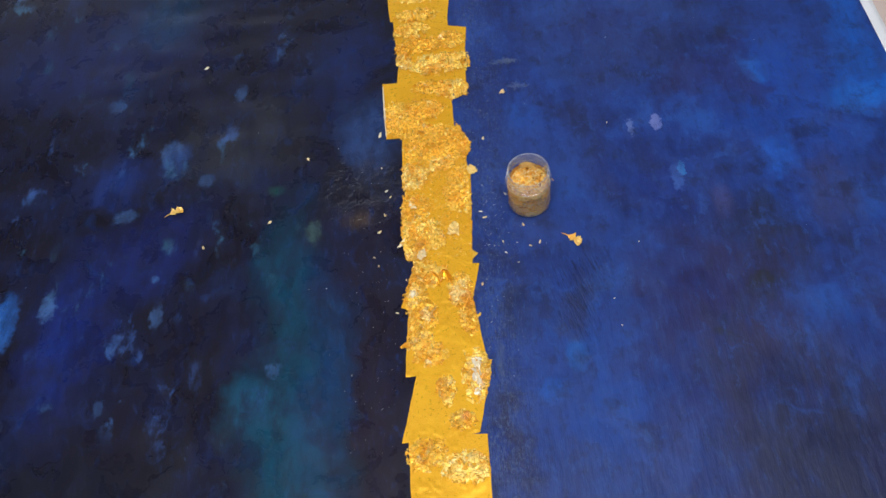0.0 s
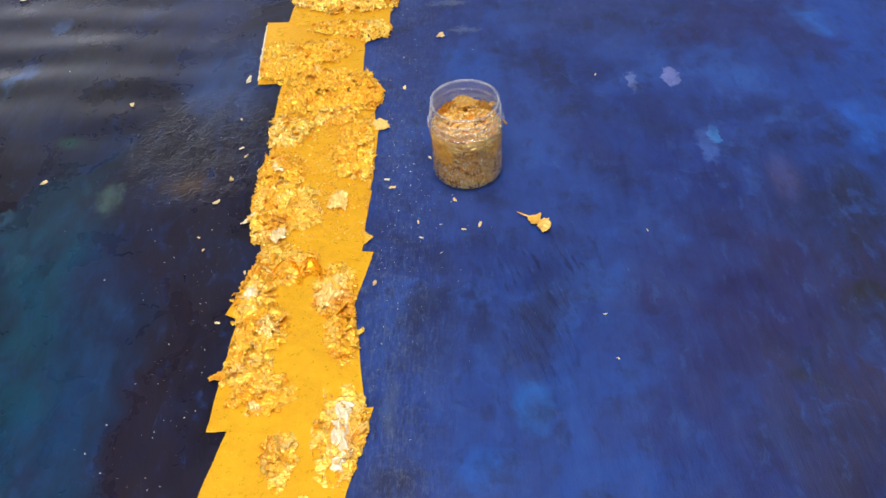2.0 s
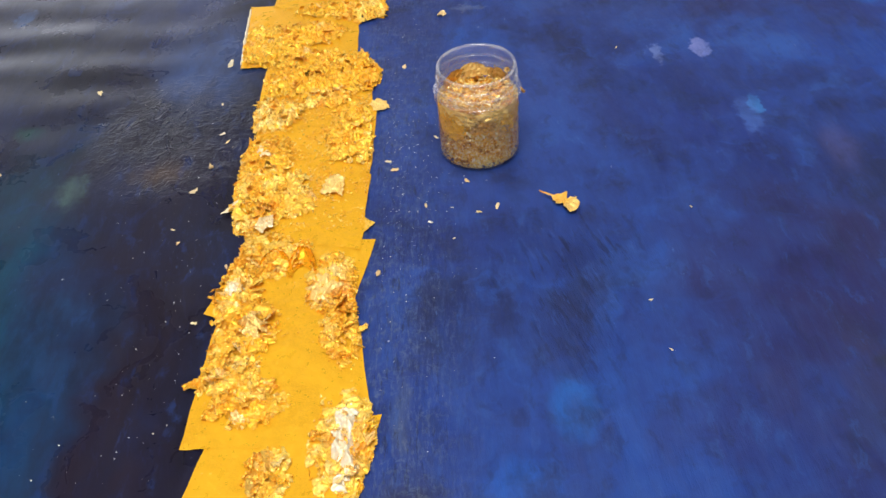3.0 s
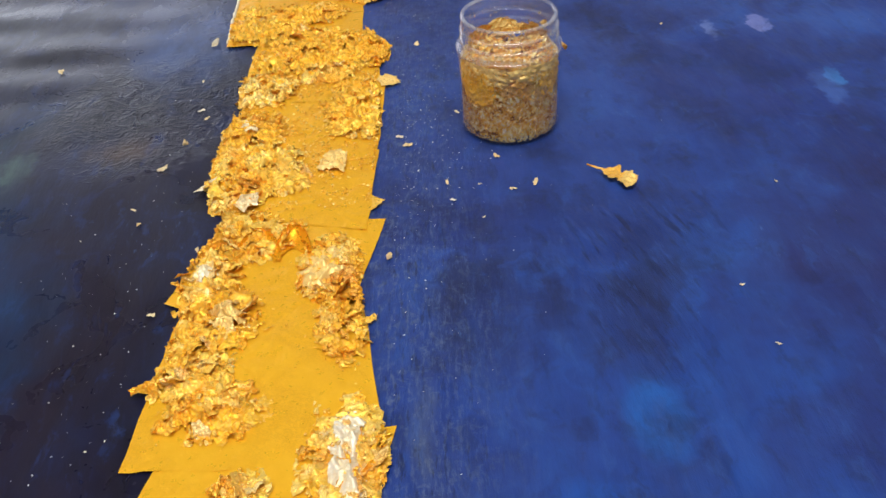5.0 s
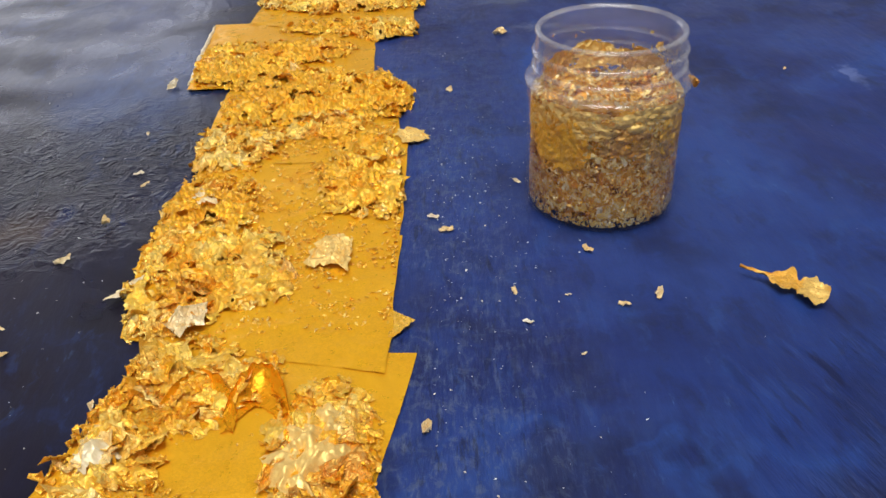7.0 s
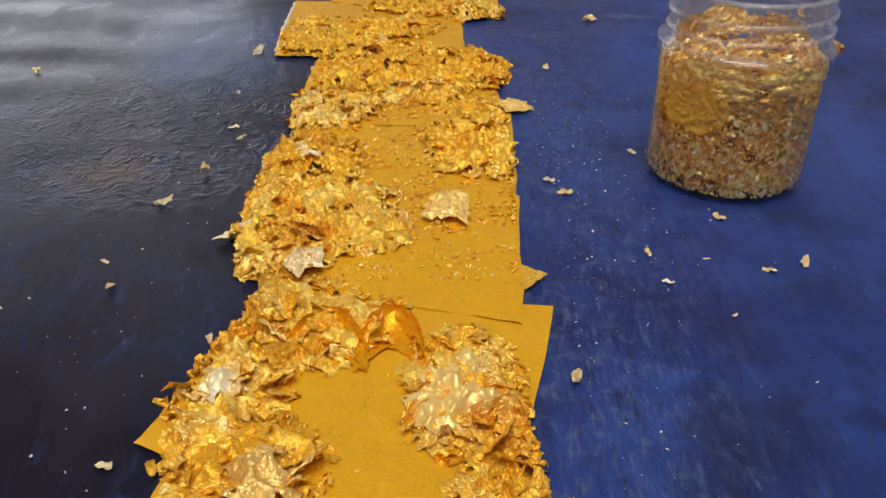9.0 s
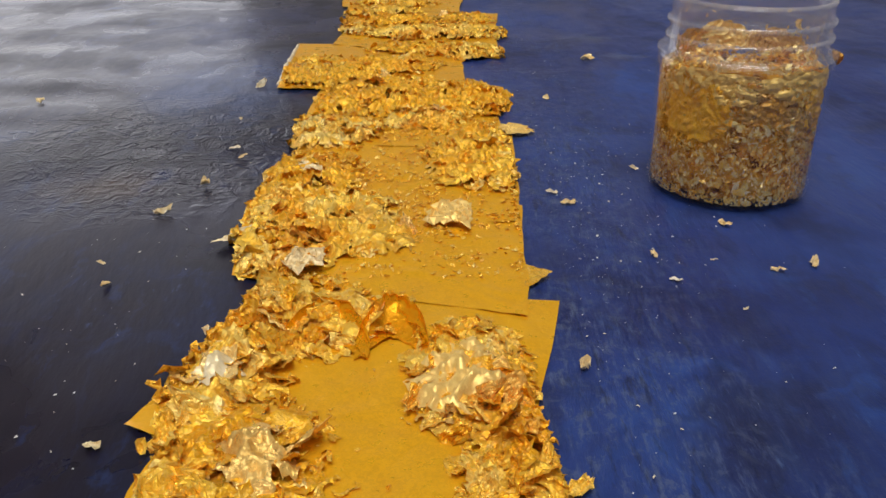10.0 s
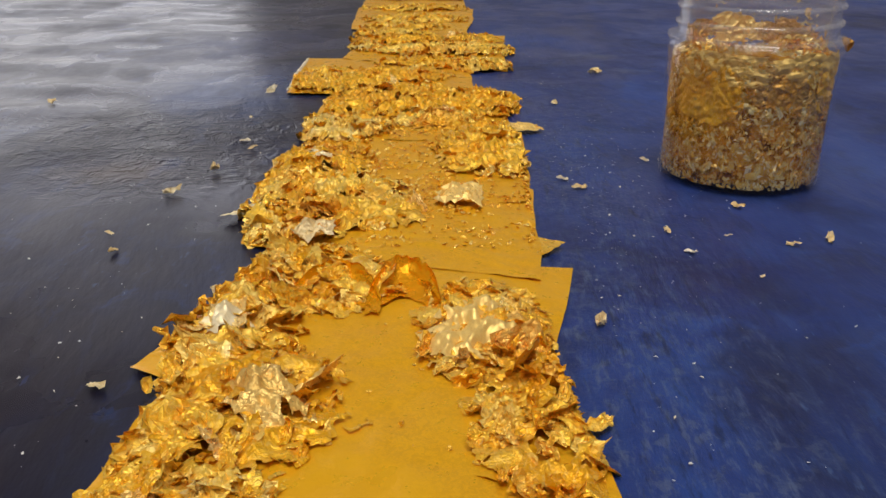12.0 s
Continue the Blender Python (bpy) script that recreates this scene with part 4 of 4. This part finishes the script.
def fill_height(a, r):
    return 0.0350 + 0.0016 * math.sin(a * 1 + 2.6) + 0.0016 * math.sin(3 * a + 1) - 0.004 * (1 - r / 0.023) + 0.0015 * noise.noise(Vector((math.cos(a) * r * 150, math.sin(a) * r * 150, 2)))


# larger leaves pressed against the wall: from and to angle, from and to height, seed
WALL_LEAVES = [(3.25, 4.35, 0.0165, 0.0356, 3.0), (5.25, 6.15, 0.0200, 0.0356, 8.0), (4.40, 5.15, 0.0225, 0.0325, 12.0)]


def jar_filling():
    """A packed mass of flakes with loose ones against the wall and a ragged top."""
    segs, verts, faces = 60, [], []
    rows = [(0.0210, 0.0020), (0.0221, 0.0030)] + [(0.0224, 0.004 + 0.0028 * k) for k in range(1, 11)]
    for r, z in rows:
        for k in range(segs):
            a = 2 * math.pi * k / segs
            rr = r - 0.0016 * abs(noise.noise(Vector((math.cos(a) * 9, math.sin(a) * 9, z * 420))))
            verts.append((rr * math.cos(a), rr * math.sin(a), z))
    for r in (0.0205, 0.015, 0.009, 0.003):
        for k in range(segs):
            a = 2 * math.pi * k / segs
            verts.append((r * math.cos(a), r * math.sin(a), fill_height(a, r)))
    n = len(verts) // segs
    for j in range(n - 1):
        for k in range(segs):
            k2 = (k + 1) % segs
            faces.append((j * segs + k, j * segs + k2, (j + 1) * segs + k2, (j + 1) * segs + k))
    faces.append(tuple(range((n - 1) * segs, n * segs)))

    def scrap(r, a, z, size, stand):
        v, f = leaf_points(rng, size, rng.uniform(0.14, 0.6), rng.uniform(0.35, 0.9), 2, 6)
        m = Matrix.Rotation(a, 4, "Z") @ Matrix.Translation((r, 0, z)) @ Euler((rng.uniform(-0.9, 0.9), stand + rng.uniform(-0.5, 0.5), 0)).to_matrix().to_4x4() @ Matrix.Rotation(rng.random() * 6.28, 4, "Z")
        o, pts = len(verts), []
        for p in v:
            w = m @ Vector(p)
            d = math.hypot(w.x, w.y)
            lim = 0.0232 if w.z < 0.0352 else 0.0197
            if d > lim:
                w.x, w.y = w.x * lim / d, w.y * lim / d
            w.z = max(w.z, 0.0014)
            pts.append(tuple(w))
        verts.extend(pts)
        faces.extend(tuple(o + i for i in t) for t in f)

    for k in range(9500):
        a = rng.random() * 6.283
        z = rng.uniform(0.0018, fill_height(a, 0.023) + 0.001)
        if any(a0 + 0.08 < a < a1 - 0.08 and z0 + 0.001 < z < z1 for a0, a1, z0, z1, _ in WALL_LEAVES) and rng.random() < 0.985:
            continue
        big = rng.random() < 0.10
        scrap(0.0229 + rng.uniform(-0.0010, 0.0004), a, z, rng.uniform(0.003, 0.0050) if big else rng.uniform(0.0009, 0.0025), math.pi / 2)
    for k in range(700):
        a, r = rng.random() * 6.283, 0.021 * math.sqrt(rng.random())
        scrap(r, a, fill_height(a, r) + rng.uniform(0, 0.0015), rng.uniform(0.002, 0.0055), 0.0)
    for k in range(240):
        a = rng.random() * 6.283
        scrap(0.0215, a, rng.uniform(0.034, 0.039), rng.uniform(0.0010, 0.0034), math.pi / 2)
    for k in range(600):
        a = rng.random() * 6.283
        scrap(0.0232, a, rng.uniform(0.0010, 0.0035), rng.uniform(0.0010, 0.0026), math.pi / 2)
    for k in range(260):
        a = 0.2 + 2.7 * rng.random()
        scrap(0.0196, a, 0.0370 + 0.006 * rng.random() ** 1.5 * (0.6 + 0.4 * math.sin(a * 5)), rng.uniform(0.0012, 0.003), math.pi / 2)
    for k in range(60):
        a, z = rng.random() * 6.283, 0.0375 + 0.011 * rng.random() ** 1.6
        scrap(0.0197, a, z, rng.uniform(0.0010, 0.0030), math.pi / 2)
    ob = new("leaf_filling", mesh_from("leaf_filling", verts, faces, BRONZE))
    ob.location, ob.scale = (*JAR, 0.0006), (0.96, 0.96, JAR_STRETCH)
    tagged(ob, "packed bronze and gold leaf flakes filling the jar", "gold flakes", kind="stuff")


jar_filling()


def wall_leaf(a0, a1, z0, z1, seed, label, material, radius=0.02365):
    """A larger crumpled leaf pressed against the inside of the jar."""
    nu, nv, verts, faces = 64, 50, [], []
    keep = []
    for j in range(nv + 1):
        for i in range(nu + 1):
            u, v = i / nu, j / nv
            a, z = a0 + (a1 - a0) * u, z0 + (z1 - z0) * v
            d = math.hypot(u - 0.5, v - 0.5) * 2 + 0.45 * noise.noise(Vector((u * 4, v * 4, seed))) + 0.2 * noise.noise(Vector((u * 12, v * 12, seed)))
            keep.append(d < 0.95)
            r = radius - 0.0011 * max(0, foil(u * (a1 - a0) * 7 + v, v * (z1 - z0) * 330 - u, seed))
            verts.append((r * math.cos(a), r * math.sin(a), z))
    w = nu + 1
    for j in range(nv):
        for i in range(nu):
            k = j * w + i
            if keep[k] and keep[k + 1] and keep[k + w] and keep[k + w + 1]:
                faces += [(k, k + 1, k + w + 1), (k, k + w + 1, k + w)]
    ob = new("crumpled_leaf", mesh_from("crumpled_leaf", verts, faces, material, True))
    ob.location, ob.scale = (*JAR, 0.0006), (0.96, 0.96, JAR_STRETCH)
    tagged(ob, label, "gold leaf", "leaf inside the jar")


for spot in WALL_LEAVES:
    dark = spot[4] == 12.0
    wall_leaf(*spot, "dark bronze crumpled leaf pressed against the jar's inside" if dark else "orange-gold crumpled leaf pressed against the jar's inside", DARKLEAF if dark else WALLGOLD)
wall_leaf(3.25, 4.75, 0.0285, 0.0372, 21.0, "tan crumpled leaf below the jar's neck", TAN, 0.0236)
wall_leaf(4.45, 6.10, 0.0300, 0.0375, 25.0, "tan crumpled leaf below the jar's neck", TAN, 0.0236)
wall_leaf(0.10, 1.35, 0.0335, 0.0425, 31.0, "brown crumpled leaf stuck inside the jar's neck", DARKLEAF, 0.0197)
wall_leaf(1.10, 2.10, 0.0345, 0.0435, 35.0, "gold crumpled leaf stuck inside the jar's neck", TAN, 0.0196)
wall_leaf(1.85, 3.10, 0.0335, 0.0420, 38.0, "brown crumpled leaf stuck inside the jar's neck", DARKLEAF, 0.0197)
wall_leaf(4.85, 5.55, 0.0190, 0.0275, 44.0, "dark bronze crumpled leaf pressed against the jar's inside", DARKLEAF)
big_flake(JAR[0] + 0.0242, JAR[1] - 0.004, 0.0385, 0.006, 0.7, 0.6, 0.5, PALE, "pale flake stuck to the jar's shoulder", (0.0, 1.2))
big_flake(JAR[0] + 0.0165, JAR[1] + 0.008, 0.0455, 0.007, 0.5, 0.5, 0.9, PALE, "pale flake stuck inside the jar's rim", (1.3, 0.4))
